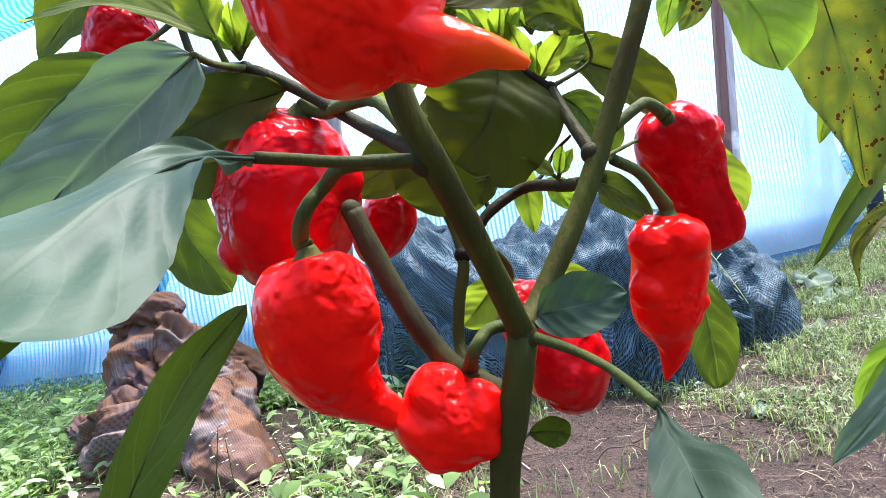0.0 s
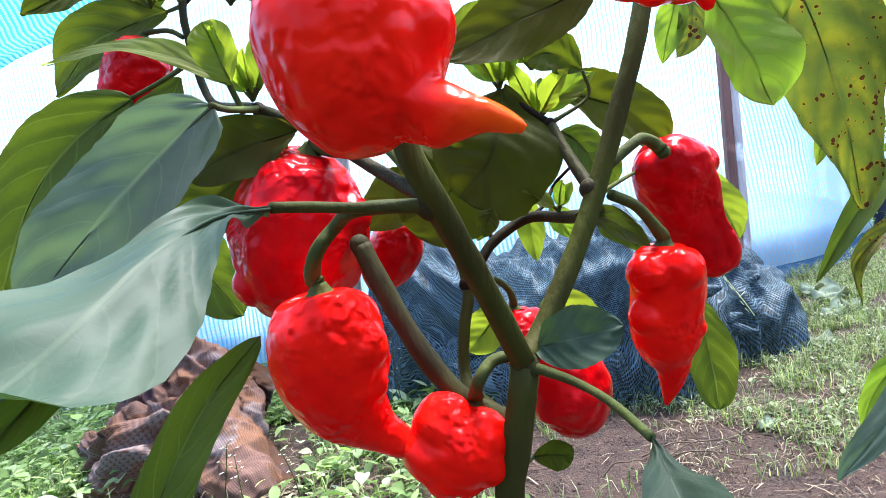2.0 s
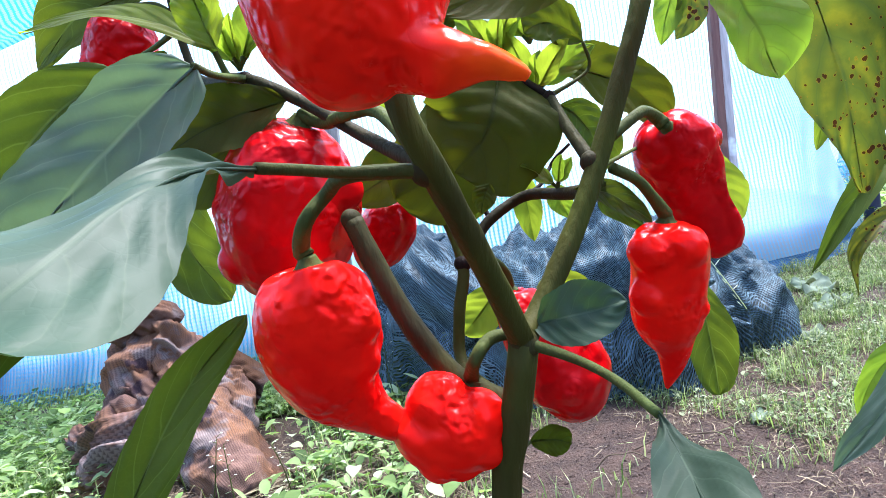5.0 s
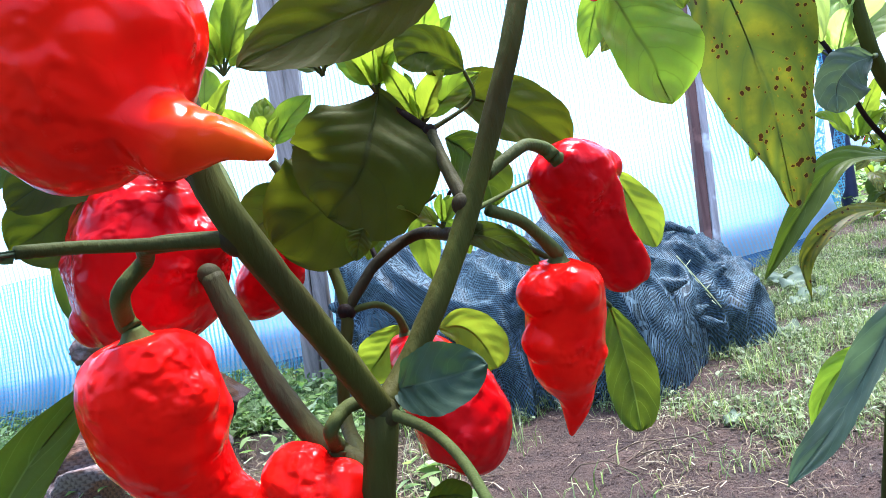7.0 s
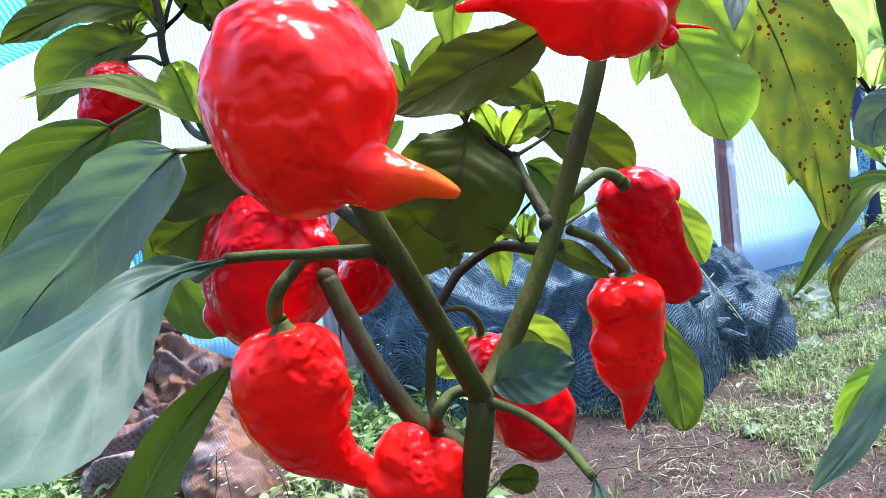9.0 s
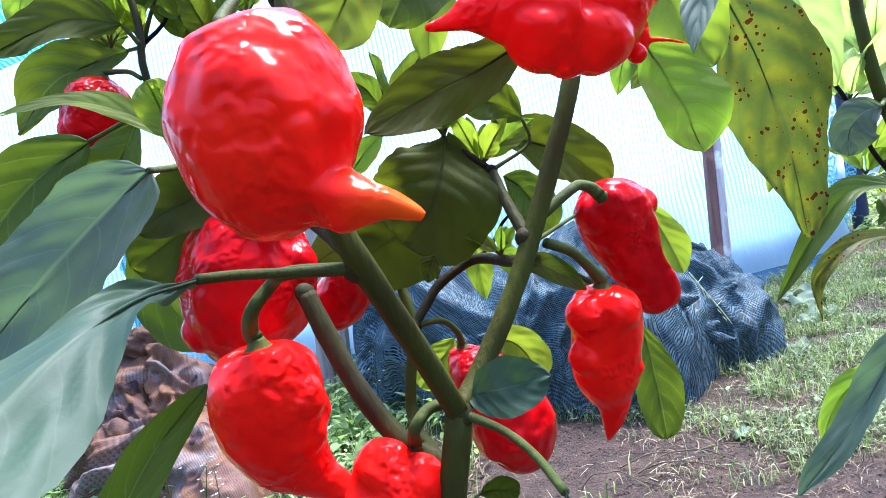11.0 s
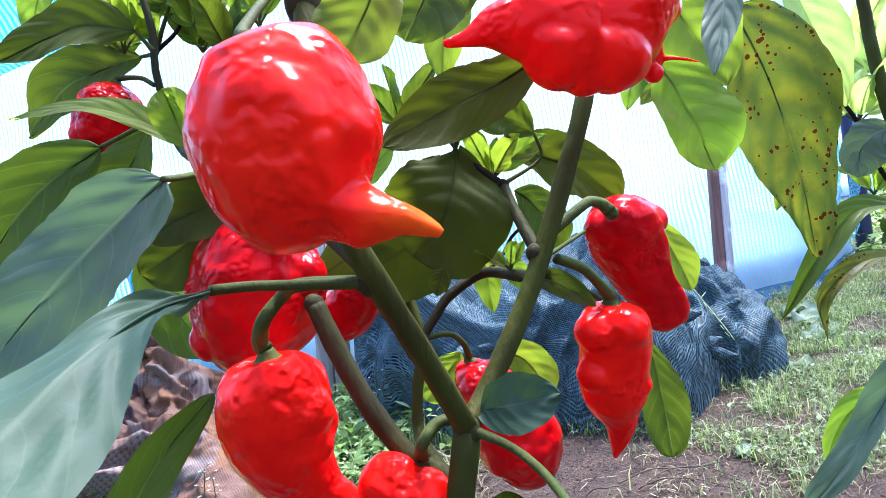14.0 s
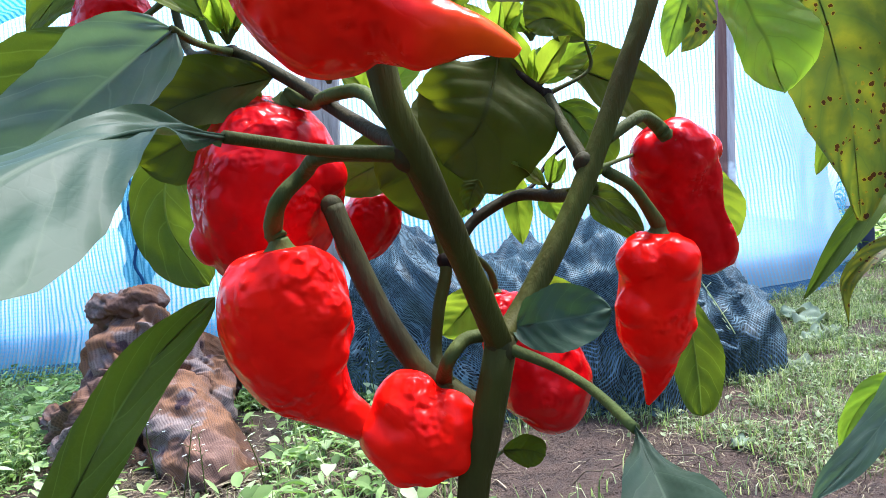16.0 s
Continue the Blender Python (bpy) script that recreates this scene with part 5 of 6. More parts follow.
leaf(plant, [(-0.1184, 0.5322, 0.7655), (-0.1576, 0.5324, 0.7592), (-0.1867, 0.5321, 0.7466), (-0.2156, 0.5313, 0.7170)], 0.0260, LEAF, TO_EYE, seed=27, petiole=[(-0.0924, 0.4924, 0.7521)])
leaf(plant, [(-0.1217, 0.5459, 0.7812), (-0.1381, 0.5459, 0.7796), (-0.1535, 0.5457, 0.7709), (-0.1671, 0.5455, 0.7596)], 0.0221, LEAF_LIGHT, TO_EYE, seed=27.5)
leaf(plant, [(-0.1632, 0.5091, 0.8345), (-0.1723, 0.5086, 0.8192), (-0.1795, 0.5080, 0.8035), (-0.1857, 0.5075, 0.7855)], 0.0156, LEAF_LIGHT, TO_EYE, seed=27.8)
leaf(plant, [(-0.1408, 0.5615, 0.8523), (-0.1488, 0.5610, 0.8349), (-0.1613, 0.5604, 0.8182), (-0.1848, 0.5603, 0.8060)], 0.0260, LEAF_SHADED, TO_EYE, seed=27.9)
stem(plant, [(-0.0948, 0.5040, 0.7578), (-0.0868, 0.5073, 0.7783), (-0.0735, 0.5150, 0.8083)], 0.0018, 0.0012, STEM, "twig", seed=31)
stem(plant, [(-0.0948, 0.5040, 0.7578), (-0.0773, 0.5071, 0.7724), (-0.0667, 0.5146, 0.7984)], 0.0016, 0.0012, TWIG, "twig", seed=32)
node(plant, (-0.0958, 0.5040, 0.7579), 0.003, STEM)
shoot(plant, (-0.0686, 0.5207, 0.7794), 0.035, 8, 110, LEAF)
shoot(plant, (-0.0660, 0.5198, 0.7571), 0.032, 6, 111, LEAF)
shoot(plant, (-0.0362, 0.5475, 0.7870), 0.04, 8, 112)
shoot(plant, (-0.1088, 0.5341, 0.7732), 0.035, 6, 113)
shoot(plant, (-0.0610, 0.5000, 0.7659), 0.055, 8, 130)
shoot(plant, (-0.0352, 0.4800, 0.7352), 0.050, 7, 131, LEAF)
shoot(plant, (-0.1298, 0.5300, 0.7699), 0.055, 6, 132)
shoot(plant, (-0.0157, 0.5000, 0.7620), 0.055, 7, 133)
shoot(plant, (-0.0724, 0.5000, 0.7825), 0.050, 7, 134, LEAF)
shoot(plant, (-0.0430, 0.4900, 0.7859), 0.060, 7, 135)
# top
leaf(plant, [(0.0850, 0.2740, 0.6998), (0.0781, 0.2735, 0.6859), (0.0705, 0.2732, 0.6742), (0.0619, 0.2728, 0.6627)], 0.0165, LEAF_LIGHT, TO_EYE, seed=28, blunt=0.4, petiole=[(0.0649, 0.2900, 0.7241)])
leaf(plant, [(0.1136, 0.3144, 0.7176), (0.1048, 0.3140, 0.7040), (0.0959, 0.3136, 0.6903), (0.0873, 0.3132, 0.6782)], 0.021, LEAF, TO_EYE, seed=29, blunt=0.5)
leaf(plant, [(0.1212, 0.3646, 0.7245), (0.1126, 0.3639, 0.7021), (0.1065, 0.3633, 0.6853), (0.1040, 0.3627, 0.6666)], 0.012, LEAF_LIGHT, TO_EYE, seed=30)
leaf(plant, [(0.1258, 0.3342, 0.7165), (0.1160, 0.3340, 0.7074), (0.1061, 0.3338, 0.6983), (0.0976, 0.3335, 0.6890)], 0.016, LEAF_SHADED, TO_EYE, seed=30.5)
leaf(plant, [(0.1901, 0.2215, 0.6582), (0.1825, 0.2162, 0.6456), (0.1767, 0.2108, 0.6333), (0.1707, 0.2054, 0.6217)], 0.0055, LEAF_PALE, (-0.6, -0.8, 0.1), seed=31)
leaf(plant, [(0.2365, 0.3933, 0.7160), (0.2450, 0.3924, 0.6916), (0.2542, 0.3915, 0.6703), (0.2644, 0.3906, 0.6456)], 0.025, LEAF_LIGHT, TO_EYE, seed=32, blunt=0.6)
leaf(plant, [(0.2955, 0.5934, 0.7283), (0.2860, 0.5926, 0.7047), (0.2780, 0.5920, 0.6858), (0.2722, 0.5914, 0.6681)], 0.0135, LEAF_LIGHT, TO_EYE, seed=33)
leaf(plant, [(0.3069, 0.5930, 0.7212), (0.3024, 0.5922, 0.6966), (0.2957, 0.5918, 0.6826), (0.2844, 0.5914, 0.6709)], 0.0135, LEAF_SICK, TO_EYE, seed=34)
leaf(plant, [(0.2219, 0.3766, 0.6654), (0.2284, 0.3738, 0.6450), (0.2353, 0.3699, 0.6214), (0.2403, 0.3671, 0.5981)], 0.026, LEAF_LIGHT, TO_EYE, seed=42, blunt=0.62, fold=0.1, other=0.0165, jag=0.05, petiole=[(0.2057, 0.3426, 0.6894), (0.2149, 0.3672, 0.6791)])

# ---- neighbouring plant on the right ----
right_plant = thing("chilli_plant", (0.5, 0.72, 0), "neighbouring chilli plant with yellowing spotted leaves", "chilli plant")
stem(right_plant, [(0.5, 0.72, -0.02), (0.52, 0.66, 0.3), (0.5153, 0.5739, 0.5153), (0.4575, 0.5280, 0.6164), (0.4512, 0.5303, 0.6811), (0.4477, 0.5323, 0.7362), (0.3852, 0.4940, 0.7684)], 0.008, 0.004, STEM, "main_stem", seed=21)
leaf(right_plant, [(0.3315, 0.5000, 0.7189), (0.3555, 0.5100, 0.6646), (0.3746, 0.5200, 0.5906), (0.3836, 0.5300, 0.5197)], 0.047, LEAF_SICK, TO_EYE, seed=41, blunt=0.95, base=0.5, jag=0.07, label="large yellowing leaf with brown spots", fold=0.12, other=0.042, petiole=[(0.3852, 0.4940, 0.7684), (0.3280, 0.4733, 0.7369)])
leaf(right_plant, [(0.3928, 0.5332, 0.7463), (0.4061, 0.5317, 0.7075), (0.4158, 0.5304, 0.6740), (0.4235, 0.5289, 0.6340)], 0.024, LEAF_SUNLIT, TO_EYE, seed=43, petiole=[(0.3852, 0.4940, 0.7684)])
leaf(right_plant, [(0.4194, 0.6000, 0.6179), (0.4108, 0.6000, 0.5981), (0.4029, 0.6000, 0.5791), (0.3940, 0.5980, 0.5577)], 0.010, LEAF_LIGHT, TO_EYE, seed=43.5)
leaf(right_plant, [(0.3976, 0.4481, 0.6081), (0.3838, 0.4482, 0.6056), (0.3744, 0.4479, 0.5959), (0.3706, 0.4474, 0.5795)], 0.0155, LEAF_PALE, TO_EYE, seed=44, blunt=0.5, petiole=[(0.4597, 0.5280, 0.6160)])
leaf(right_plant, [(0.6794, 0.8029, 0.5213), (0.5960, 0.7938, 0.5277), (0.5394, 0.7877, 0.4837), (0.4789, 0.7808, 0.4157)], 0.017, LEAF, (0.3, -0.6, 0.8), fold=0.6, seed=45)
leaf(right_plant, [(0.6687, 0.8009, 0.4631), (0.5916, 0.7916, 0.4656), (0.5329, 0.7858, 0.4294), (0.5291, 0.7791, 0.3809)], 0.012, LEAF_SICK, (0.3, -0.6, 0.8), fold=0.6, seed=46)
leaf(right_plant, [(0.5380, 0.6246, 0.4280), (0.4994, 0.6408, 0.3595), (0.4685, 0.6625, 0.2976), (0.4166, 0.6836, 0.2270)], 0.019, LEAF_PALE, (-0.1, -0.45, 1.0), seed=47, blunt=0.8, jag=0.1, wave=0.25)
leaf(right_plant, [(0.5512, 0.7201, 0.3370), (0.5098, 0.7189, 0.3191), (0.4851, 0.7175, 0.2951), (0.4703, 0.7158, 0.2629)], 0.018, LEAF_LIGHT, TO_EYE, seed=48)
shoot(right_plant, (0.4444, 0.5482, 0.6202), 0.06, 7, 120, LEAF_SUNLIT)
shoot(right_plant, (0.5007, 0.5890, 0.6552), 0.07, 8, 121, LEAF_SUNLIT)
shoot(right_plant, (0.5050, 0.6301, 0.6861), 0.06, 6, 122, LEAF_SUNLIT)
shoot(right_plant, (0.5029, 0.6255, 0.5558), 0.05, 6, 123)
stem(right_plant, [(0.4289, 0.5495, 0.6513), (0.4376, 0.5383, 0.6196), (0.4593, 0.5464, 0.5726), (0.5045, 0.5644, 0.5270)], 0.0015, 0.0022, TWIG, "twig", seed=33)


# ---- far row of chilli plants ----
def far_plant(at, height, seed, label, yellow=False):
    """A bushy plant seen from afar: a few stems, many leaves, some fruit."""
    rng = random.Random(seed)
    owner = thing("chilli_plant", at, label, "chilli plant")
    base = Vector(at)
    tops = []
    stem(owner, [base - V(0, 0, 0.02), base + V(0.01, 0, height * 0.3), base + V(0.0, 0.02, height * 0.55)], 0.009, 0.006, STEM, "main_stem", seed=seed, steps=14)
    for i in range(5):
        g = i * 1.26 + rng.uniform(-0.3, 0.3)
        t = base + V(math.cos(g) * height * 0.3, math.sin(g) * height * 0.25, height * rng.uniform(0.7, 1.0))
        stem(owner, [base + V(0, 0.01, height * 0.4), base.lerp(t, 0.6) + V(0, 0, height * 0.1), t], 0.005, 0.002, STEM, seed=seed + i, steps=12)
        tops.append(t)
    for i in range(42):
        t = tops[i % 5].lerp(base + V(0, 0, height * 0.35), rng.uniform(0, 0.75))
        g = rng.uniform(0, 6.28)
        d = V(math.cos(g), math.sin(g), rng.uniform(-0.7, 0.2)).normalized()
        ln = rng.uniform(0.06, 0.13)
        leaf(owner, [t, t + d * ln * 0.5 + V(0, 0, 0.01), t + d * ln - V(0, 0, ln * 0.3)], ln * rng.uniform(0.2, 0.3), rng.choice([LEAF, LEAF_LIGHT, LEAF_SICK if yellow else LEAF]),
             (rng.uniform(-0.6, 0.6), -0.5, 0.9), seed=seed + i)
    for i in range(2):
        t = tops[i] - V(0.03 * i, 0.05, 0.12)
        pepper([t, t - V(0, 0, 0.02), t - V(0.004, 0, 0.05), t - V(0.002, 0, 0.075)], [(0, 0.005), (0.15, 0.015), (0.5, 0.018), (0.8, 0.009), (1, 0.001)], [tops[i], t + V(0, 0, 0.03)],
               "small red chilli pepper on a distant plant", RED, seed=seed + i, ped_r=0.002, melt=False)
    return owner


far_plant((2.15, 2.75, 0.0), 0.42, 201, "distant yellowing chilli plant beside the net", True)
far_plant((2.55, 3.15, 0.0), 0.5, 202, "distant green chilli plant in the next row")
far_plant((2.25, 2.3, 0.0), 0.36, 203, "low distant chilli plant with pale leaves", True)
far_plant((3.2, 3.9, 0.0), 0.75, 204, "distant tall chilli plant near the tunnel end")
far_plant((3.0, 3.1, 0.0), 0.6, 205, "distant bushy chilli plant in the next row", True)
far_plant((3.75, 4.7, 0.0), 0.7, 206, "distant tall chilli plant near the tunnel end")
far_plant((4.3, 5.8, 0.0), 0.7, 207, "distant tall chilli plant near the tunnel end", True)


# ---- weeds, grass and straw ----
def blades(name, count, region, rng, material, height, width, lean, label, category, keep=None):
    """Grass or straw: bent three-sided blades standing or lying on the soil."""
    verts, faces = [], []
    for _ in range(count):
        for _try in range(20):
            x, y = region(rng)
            if keep is None or rng.random() < keep(x, y):
                break
        z = rise(x, y)
        h, w = rng.uniform(*height), rng.uniform(*width)
        g = rng.uniform(0, 2 * math.pi)
        d = V(math.cos(g), math.sin(g), 0)
        side = V(-d.y, d.x, 0)
        ln = rng.uniform(*lean)
        p = V(x, y, z)
        up = V(0, 0, 1)
        q1 = p + (d * ln * 0.35 + up * (1 - ln * 0.35)).normalized() * h * 0.5
        q2 = q1 + (d * ln + up * (1 - ln)).normalized() * h * 0.5
        if q2.z < z + 0.003:
            q2.z = z + 0.003
        b = len(verts)
        verts += [tuple(p - side * w), tuple(p + side * w), tuple(q1 + side * w * 0.8), tuple(q1 - side * w * 0.8), tuple(q2)]
        faces += [(b, b + 1, b + 2, b + 3), (b + 3, b + 2, b + 4)]
    ob = raw(name, verts, faces, material)
    return tagged(ob, label, category, kind="stuff")


def leafy(name, count, region, rng, material, size, height, label, category, keep=None):
    """Low weeds: rosettes of small oval leaves on short stalks."""
    verts, faces = [], []
    for _ in range(count):
        for _try in range(20):
            x, y = region(rng)
            if keep is None or rng.random() < keep(x, y):
                break
        z = rise(x, y)
        hh = rng.uniform(*height)
        for k in range(rng.randint(5, 10)):
            g = rng.uniform(0, 2 * math.pi)
            s = rng.uniform(*size)
            d = V(math.cos(g), math.sin(g), rng.uniform(-0.3, 0.7)).normalized()
            side = V(-math.sin(g), math.cos(g), rng.uniform(-0.3, 0.3)).normalized()
            p = V(x, y, z + hh * rng.uniform(0.2, 1)) + d * s * 0.4 + V(rng.gauss(0, s * 0.5), rng.gauss(0, s * 0.5), 0)
            p.z = max(p.z, z + 0.004)
            n = d.cross(side)
            w = s * rng.choice((0.08, 0.12, 0.2, 0.32)) * rng.uniform(0.8, 1.2)
            bend = rng.uniform(0.05, 0.35)
            cup = rng.uniform(0.1, 0.5)
            b = len(verts)
            for f, g2 in ((0.0, 0.12), (0.22, 0.8), (0.48, 1.0), (0.75, 0.68), (1.0, 0.05)):
                spine = p + d * s * f + V(0, 0, s * bend * (f - 1.6 * f * f))
                ww = w * g2 * rng.uniform(0.9, 1.1)
                for o in (-1, 0, 1):
                    q = spine + side * ww * o + n * abs(o) * ww * cup
                    verts.append((q.x, q.y, max(q.z, z + 0.002)))
            for r in range(4):
                for o in range(2):
                    faces.append((b + r * 3 + o, b + r * 3 + o + 1, b + r * 3 + 4 + o, b + r * 3 + 3 + o))
    ob = raw(name, verts, faces, material, smooth=True)
    return tagged(ob, label, category, kind="stuff")


def litter_sticks(name, count, region, rng, material, length, width, label, category, keep=None):
    """Dry straw: thin bent strips lying flat on the soil."""
    verts, faces = [], []
    for _ in range(count):
        for _try in range(20):
            x, y = region(rng)
            if keep is None or rng.random() < keep(x, y):
                break
        h, w = rng.uniform(*length) * rng.uniform(0.4, 1), rng.uniform(*width)
        g = rng.uniform(0, 2 * math.pi)
        turn = rng.uniform(-0.5, 0.5)
        lift = rng.uniform(0.001, 0.012) * (2.5 if rng.random() < 0.12 else 1)
        b = len(verts)
        px, py = x, y
        for k in range(4):
            a = g + turn * (k - 1.5)
            dx, dy = math.cos(a), math.sin(a)
            z = rise(px, py) + 0.002 + lift * (1 if k in (1, 2) else rng.uniform(0, 1))
            verts += [(px - dy * w, py + dx * w, z), (px + dy * w, py - dx * w, z + w * 0.6)]
            px, py = px + dx * h / 3, py + dy * h / 3
        for k in range(3):
            faces.append((b + 2 * k, b + 2 * k + 1, b + 2 * k + 3, b + 2 * k + 2))
    ob = raw(name, verts, faces, material)
    return tagged(ob, label, category, kind="stuff")


def path(x, y):
    """How bare the trodden soil is: 1 on the path in front of the heap, 0 in the weeds."""
    a = math.exp(-(((x - 0.34) / 0.3) ** 2 + ((y - 1.25) / 0.36) ** 2) * 1.1)
    b = math.exp(-(((x - 0.78 - (y - 1.2) * 0.36) / 0.07) ** 2)) * (0.5 + 0.5 * math.sin(y * 9))
    return min(1.0, a * 1.4 + 0.6 * b)


def field(x0, x1, y0, y1):
    return lambda rng: (rng.uniform(x0, x1), rng.uniform(y0, y1))


rng = random.Random(11)


def low(x, y):
    """Where weeds grow on the left: thin by the straw, none on the garment, low at the net."""
    if -1.02 < x < -0.38 and 1.25 < y < 2.05:
        return 0.02
    return (0.25 if x > -0.45 and y < 1.75 else 1) * (0.4 if y > 2.5 else 1)



def fade(x, y):
    """Thins the growth out towards the edges of the patch, unevenly."""
    r = math.hypot((x - 0.2) / 4.2, (y - 2.0) / 2.6) + 0.25 * noise.noise(V(x * 1.1, y * 1.1, 4))
    return min(1.0, max(0.0, 1.5 - 1.5 * r))


def beside(x, y):
    return (1 - path(x, y)) * (0.08 + 0.92 * (noise.noise(V(x * 5, y * 5, 8)) > -0.08)) * fade(x, y)


leafy("weeds", 6500, field(-3.8, -0.1, 0.9, 3.1), rng, WEED, (0.012, 0.045), (0.01, 0.06), "dense low green weeds with oval leaves", "weeds", lambda x, y: low(x, y) * fade(x, y))
leafy("weeds", 1000, field(-3.6, 0.1, 1.0, 2.5), rng, WEED, (0.025, 0.065), (0.03, 0.1), "broad-leaved grey-green weeds", "weeds", lambda x, y: low(x, y) * fade(x, y))
blades("grass", 20000, field(-3.8, 0.1, 0.9, 3.1), rng, GRASS, (0.03, 0.12), (0.0007, 0.002), (0.2, 1.0), "pale green grass blades among the weeds", "grass", lambda x, y: low(x, y) * fade(x, y))
leafy("weeds", 9000, field(0.25, 3.8, 1.2, 4.2), rng, WEED_PALE, (0.004, 0.019), (0.004, 0.045), "small pale green weeds beside the path", "weeds", beside)
blades("grass", 48000, field(0.2, 3.8, 1.15, 4.4), rng, GRASS, (0.015, 0.08), (0.0005, 0.0015), (0.4, 1.15), "short pale grass beside the path", "grass", beside)
blades("grass", 7000, field(-4.5, 4.5, -3.0, 1.3), rng, GRASS, (0.02, 0.08), (0.001, 0.002), (0.3, 1.0), "sparse tufts of grass on the bed", "grass", lambda x, y: (noise.noise(V(x * 1.6, y * 1.6, 3)) > 0.12) * (math.hypot(x - 0.1, y - 0.1) > 0.5))
litter_sticks("straw", 22000, field(-1.2, 2.8, 0.7, 3.0), rng, STRAW, (0.01, 0.06), (0.0004, 0.001), "dry straw scattered over the soil", "straw", lambda x, y: (0.07 + 0.93 * (1 - path(x, y))) * fade(x, y))
litter_sticks("straw", 1800, field(0.42, 1.15, 1.0, 1.5), rng, STRAW, (0.015, 0.07), (0.0004, 0.0010), "loose dry straw heaped beside the path", "straw", lambda x, y: 0.15 + 0.85 * (noise.noise(V(x * 6, y * 6, 2)) > 0.0))
litter_sticks("straw", 2600, field(-0.75, 0.1, 1.15, 1.7), rng, STRAW, (0.03, 0.12), (0.0006, 0.0018), "thick mat of dry tan straw", "straw")


leafy("weeds", 2600, field(2.2, 6.5, 2.6, 8.6), rng, WEED, (0.03, 0.1), (0.03, 0.16), "tall green weeds at the far end of the tunnel", "weeds", lambda x, y: (noise.noise(V(x * 1.3, y * 1.3, 6)) > -0.2) * max(0.0, 1 - math.hypot((x - 4.2) / 2.4, (y - 5.6) / 3.2) ** 2))


def clods(name, count, region, rng, material, size, label, category, keep=None):
    """Crumbs and clods of soil: small uneven lumps half sunk in the ground."""
    verts, faces = [], []
    for _ in range(count):
        for _try in range(20):
            x, y = region(rng)
            if keep is None or rng.random() < keep(x, y):
                break
        s = rng.uniform(*size) * rng.uniform(0.4, 1)
        c = V(x, y, rise(x, y) + s * 0.15)
        b = len(verts)
        ring = 6
        for lv, (rad, hz) in enumerate(((0.9, -0.4), (1.0, 0.15), (0.6, 0.6))):
            for k in range(ring):
                g = 2 * math.pi * (k + 0.3 * lv) / ring
                r = s * rad * rng.uniform(0.7, 1.2)
                verts.append((c.x + math.cos(g) * r, c.y + math.sin(g) * r, c.z + s * hz * rng.uniform(0.7, 1.2)))
        verts.append((c.x, c.y, c.z + s * 0.7))
        for lv in range(2):
            for k in range(ring):
                faces.append((b + lv * ring + k, b + lv * ring + (k + 1) % ring, b + (lv + 1) * ring + (k + 1) % ring, b + (lv + 1) * ring + k))
        for k in range(ring):
            faces.append((b + 2 * ring + k, b + 2 * ring + (k + 1) % ring, b + 3 * ring))
    ob = raw(name, verts, faces, material)
    return tagged(ob, label, category, kind="stuff")


clods("soil_clods", 14000, field(-0.8, 2.2, 0.9, 2.6), rng, SOIL, (0.0006, 0.0042), "dark brown crumbs and clods of soil", "clods", lambda x, y: 0.35 + 0.65 * path(x, y))


# ---- single stems and litter that stand out ----
def flower_stalk(at, height, seed):
    """A thin wild flower stalk with tiny white flowers and heart-shaped pods."""
    rng = random.Random(seed)
    owner = thing("wild_flower", at, "thin wild flower stalk with tiny white flowers", "wild flower", "white flowers in the weeds")
    base = Vector(at)
    top = base + V(rng.uniform(-0.04, 0.04), rng.uniform(-0.03, 0.03), height)
    bm = bmesh.new()
    tube(bm, [base, base.lerp(top, 0.5) + V(rng.uniform(-0.015, 0.015), 0, 0), top], [(0, 0.0018), (1, 0.0009)], 6, 12)
    part("stalk", bm, PEDICEL, owner)
    for i in range(9):
        s = 0.45 + 0.55 * i / 8
        p = base.lerp(top, s)
        g = i * 2.4
        tip = p + V(math.cos(g), math.sin(g), 0.6) * height * 0.11 * (1.2 - 0.5 * s)
        bm = bmesh.new()
        tube(bm, [p, tip], [(0, 0.0007), (1, 0.0005)], 5, 3)
        part("side_stalk", bm, PEDICEL, owner)
        bm = bmesh.new()
        for k in range(4):
            h = k * math.pi / 2 + g
            d = V(math.cos(h), math.sin(h), 0.25)
            q = V(-d.y, d.x, 0)
            v = [bm.verts.new(tip + o) for o in (V(0, 0, 0), d * 0.0025 + q * 0.0014, d * 0.0042, d * 0.0025 - q * 0.0014)]
            bm.faces.new(v)
        part("flower", bm, PETAL, owner, "tiny white flower", smooth=False)
    return owner


for i, (at, h) in enumerate((((-0.6469, 1.5328, 0.0000), 0.24), ((-0.4918, 1.4169, 0.0000), 0.14), ((-0.5450, 1.4227, 0.0000), 0.16), ((-0.2221, 2.3677, 0.0000), 0.3), ((-0.6967, 2.1932, 0.0000), 0.2), ((-0.3662, 1.4258, 0.0000), 0.12), ((-0.1509, 1.8720, 0.0000), 0.26))):
    flower_stalk((at[0], at[1], rise(at[0], at[1])), h, 300 + i)


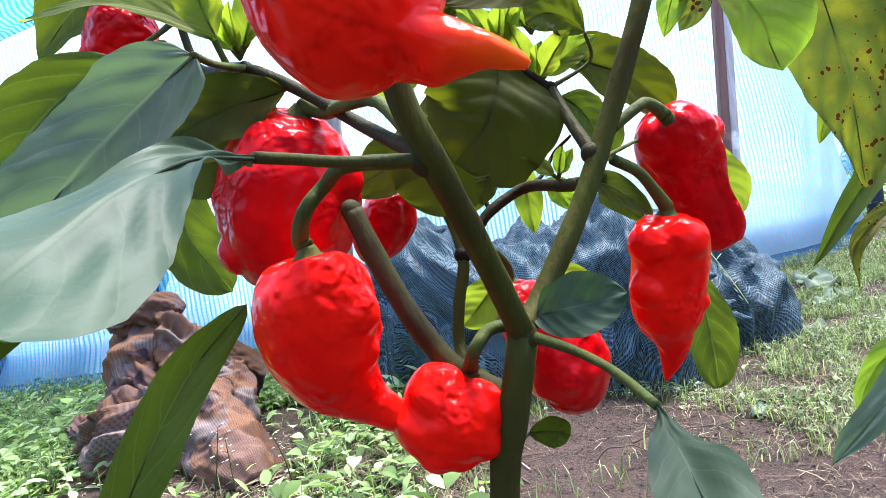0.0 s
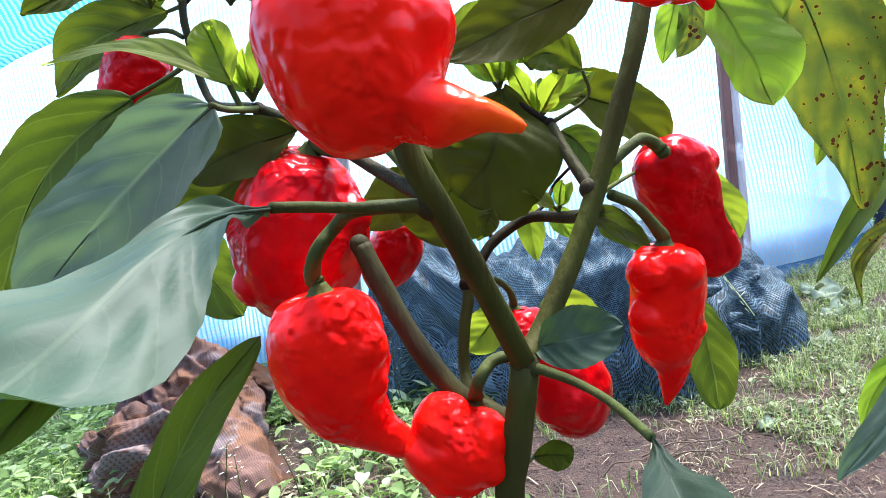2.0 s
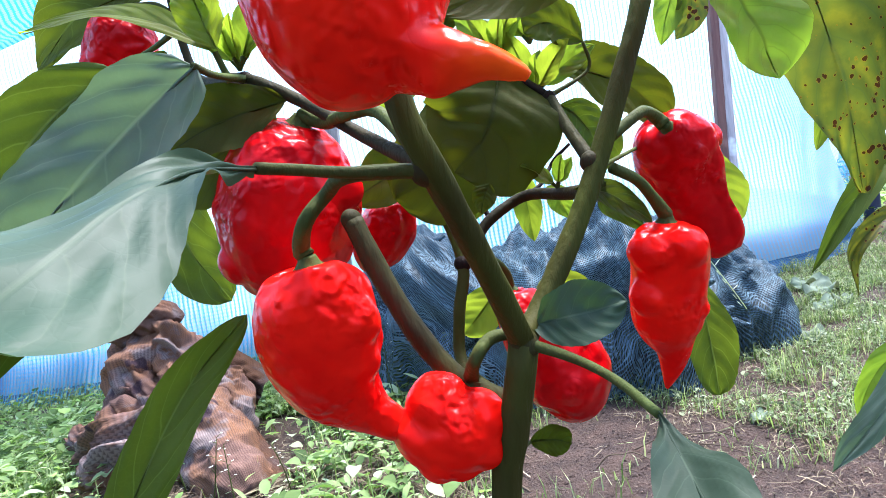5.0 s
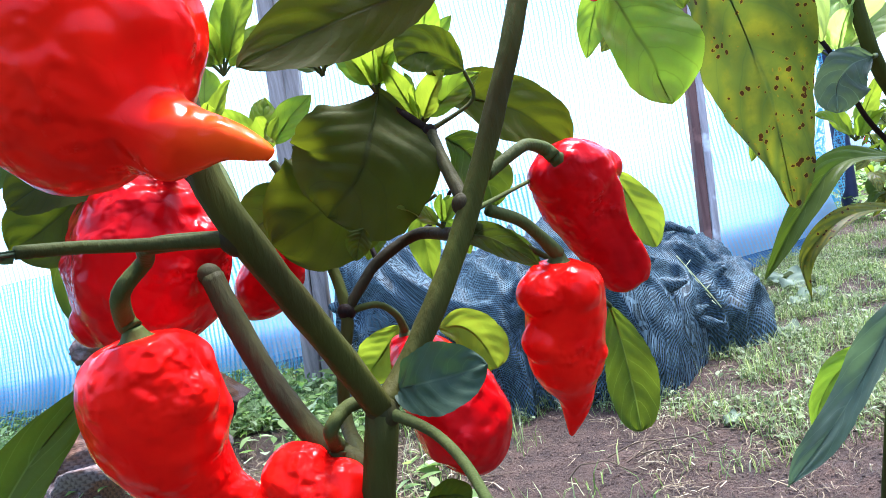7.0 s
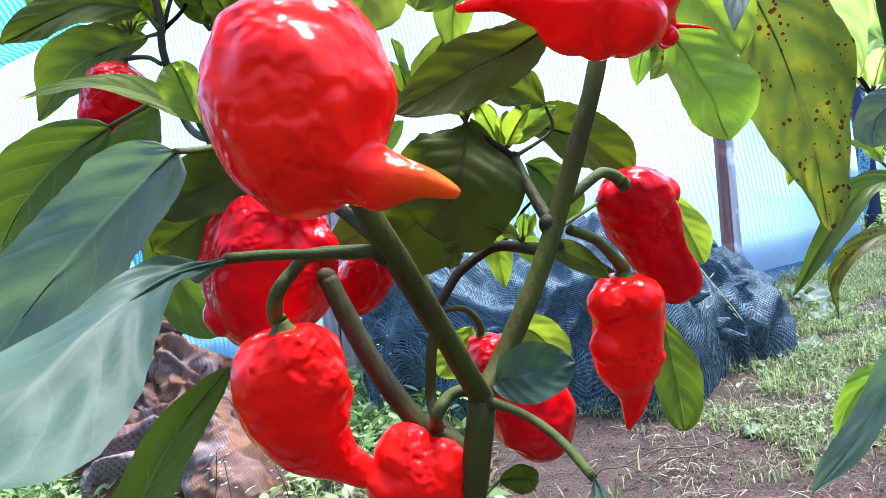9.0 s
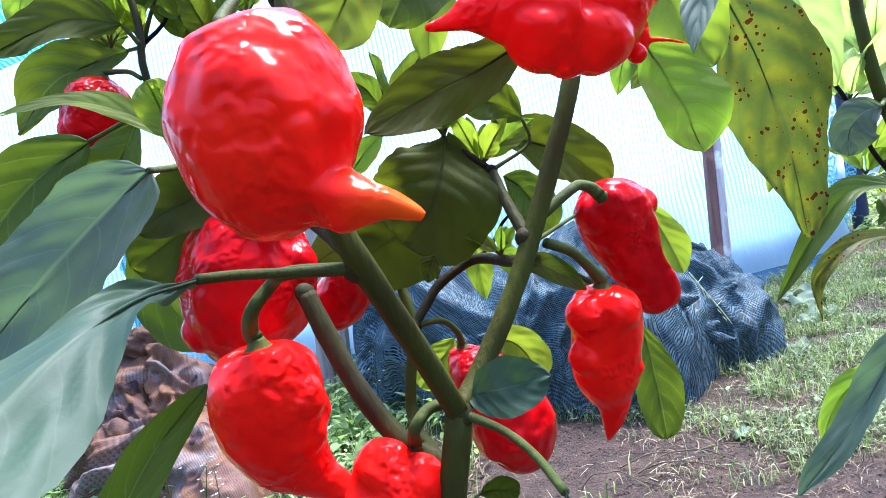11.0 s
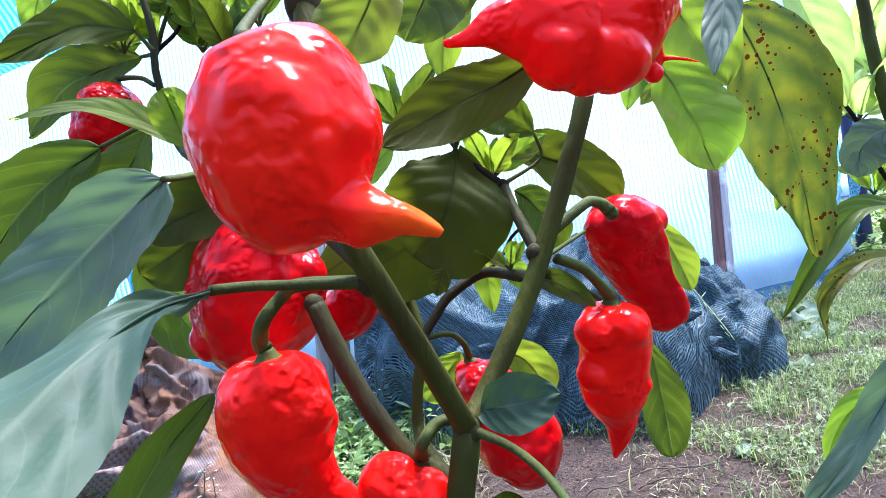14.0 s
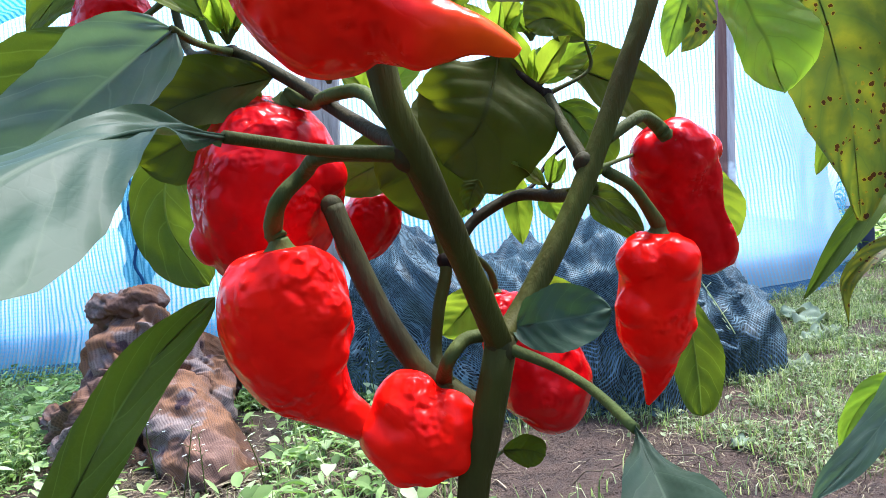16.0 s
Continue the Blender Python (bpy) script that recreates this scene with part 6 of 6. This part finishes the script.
def litter(name, at, turn, size, material, label, category, curl=0.25, seed=0):
    """A fallen leaf lying curled on the soil."""
    z = rise(at[0], at[1]) + 0.006
    size *= 0.66
    d = V(math.cos(turn), math.sin(turn), 0.05)
    base = V(at[0], at[1], z)
    owner = thing(name, base, label, category)
    leaf(owner, [base, base + d * size * 0.5 + V(0, 0, size * curl * 0.6), base + d * size + V(0, 0, 0.004)], size * 0.33, material, (0, -0.2, 1), fold=0.4, wave=0.45, jag=0.2, seed=seed, name="blade")
    return owner


for i, (at, turn, size, mat, label) in enumerate((
        ((1.2688, 2.1613, 0.0000), 0.3, 0.16, LITTER, "pale wilted leaf lying on the soil"), ((1.5242, 2.5084, 0.0000), 2.6, 0.2, LITTER, "pale wilted leaf lying on the soil"),
        ((1.0383, 1.8495, 0.0000), 0.1, 0.13, LITTER, "pale wilted leaf lying on the soil"), ((1.3719, 2.1712, 0.0000), 1.2, 0.14, LITTER, "pale wilted leaf lying on the soil"),
        ((1.3607, 2.3717, 0.0000), 0.2, 0.22, LITTER, "wide wilted leaf beside the net heap"), ((0.6111, 1.5937, 0.0000), 3.0, 0.09, LITTER, "small pale fallen leaf"),
        ((0.6392, 1.3521, 0.0000), 0.5, 0.07, LITTER, "small pale fallen leaf"), ((-1.3326, 2.0882, 0.0000), 1.4, 0.14, LITTER, "broad grey-green weed leaf"), ((-1.2173, 1.8237, 0.0000), 2.2, 0.12, LITTER, "broad grey-green weed leaf"))):
    litter("fallen_leaf", at, turn, size, mat, label, "fallen leaf", seed=i)


def dry_twig(a, b, r, seed):
    rng = random.Random(seed)
    a, b = Vector(a), Vector(b)
    owner = thing("dry_stalk", a, "long dry pale stalk lying across the soil", "dry stalk")
    pts = []
    for i in range(5):
        p = a.lerp(b, i / 4) + V(rng.uniform(-0.012, 0.012), rng.uniform(-0.012, 0.012), 0)
        pts.append((p.x, p.y, rise(p.x, p.y) + r + 0.004 + (0.02 if i in (1, 2, 3) else 0)))
    bm = bmesh.new()
    tube(bm, pts, [(0, r), (1, r * 0.6)], 7, 20, lambda s, g, p: 1 + 0.2 * noise.noise(p * 80))
    part("stalk", bm, STRAW, owner)


for i, (a, b, r) in enumerate((((0.3809, 1.3352, 0.0000), (0.5828, 1.2763, 0.0000), 0.0016), ((0.4025, 1.2907, 0.0000), (0.6487, 1.3144, 0.0000), 0.0014), ((0.2750, 1.2846, 0.0000), (0.3938, 1.2625, 0.0000), 0.0016), ((0.5910, 1.4298, 0.0000), (0.7794, 1.4414, 0.0000), 0.0012),
                               ((0.4338, 1.3024, 0.0000), (0.5651, 1.2158, 0.0000), 0.0014), ((-0.1308, 1.3633, 0.0000), (0.0230, 1.2523, 0.0000), 0.0012), ((-0.2010, 1.3361, 0.0000), (-0.0571, 1.3483, 0.0000), 0.0012))):
    dry_twig(a, b, r, 400 + i)


def seed_stalk(a, b):
    """A dead, leaning stalk with a few side bristles."""
    a, b = Vector(a), Vector(b)
    owner = thing("seed_stalk", a, "thin bleached seed stalk leaning before the net heap", "seed stalk")
    bm = bmesh.new()
    tube(bm, [a, a.lerp(b, 0.5) + V(0.012, 0, -0.01), b], [(0, 0.0022), (1, 0.0012)], 6, 16, lambda s, g, p: 1 + 0.2 * noise.noise(p * 90))
    part("stalk", bm, PETAL, owner)
    for i in range(7):
        p = a.lerp(b, 0.35 + 0.09 * i)
        d = V(math.cos(i * 2.1), 0.2 * math.sin(i * 1.3), 0.8) * 0.018
        bm = bmesh.new()
        tube(bm, [p, p + d * 0.6, p + d], [(0, 0.0008), (0.7, 0.0011), (1, 0.0004)], 5, 5)
        part("bristle", bm, PETAL, owner)


seed_stalk((0.9933, 1.9865, -0.0000), (0.7038, 1.6200, 0.3385))
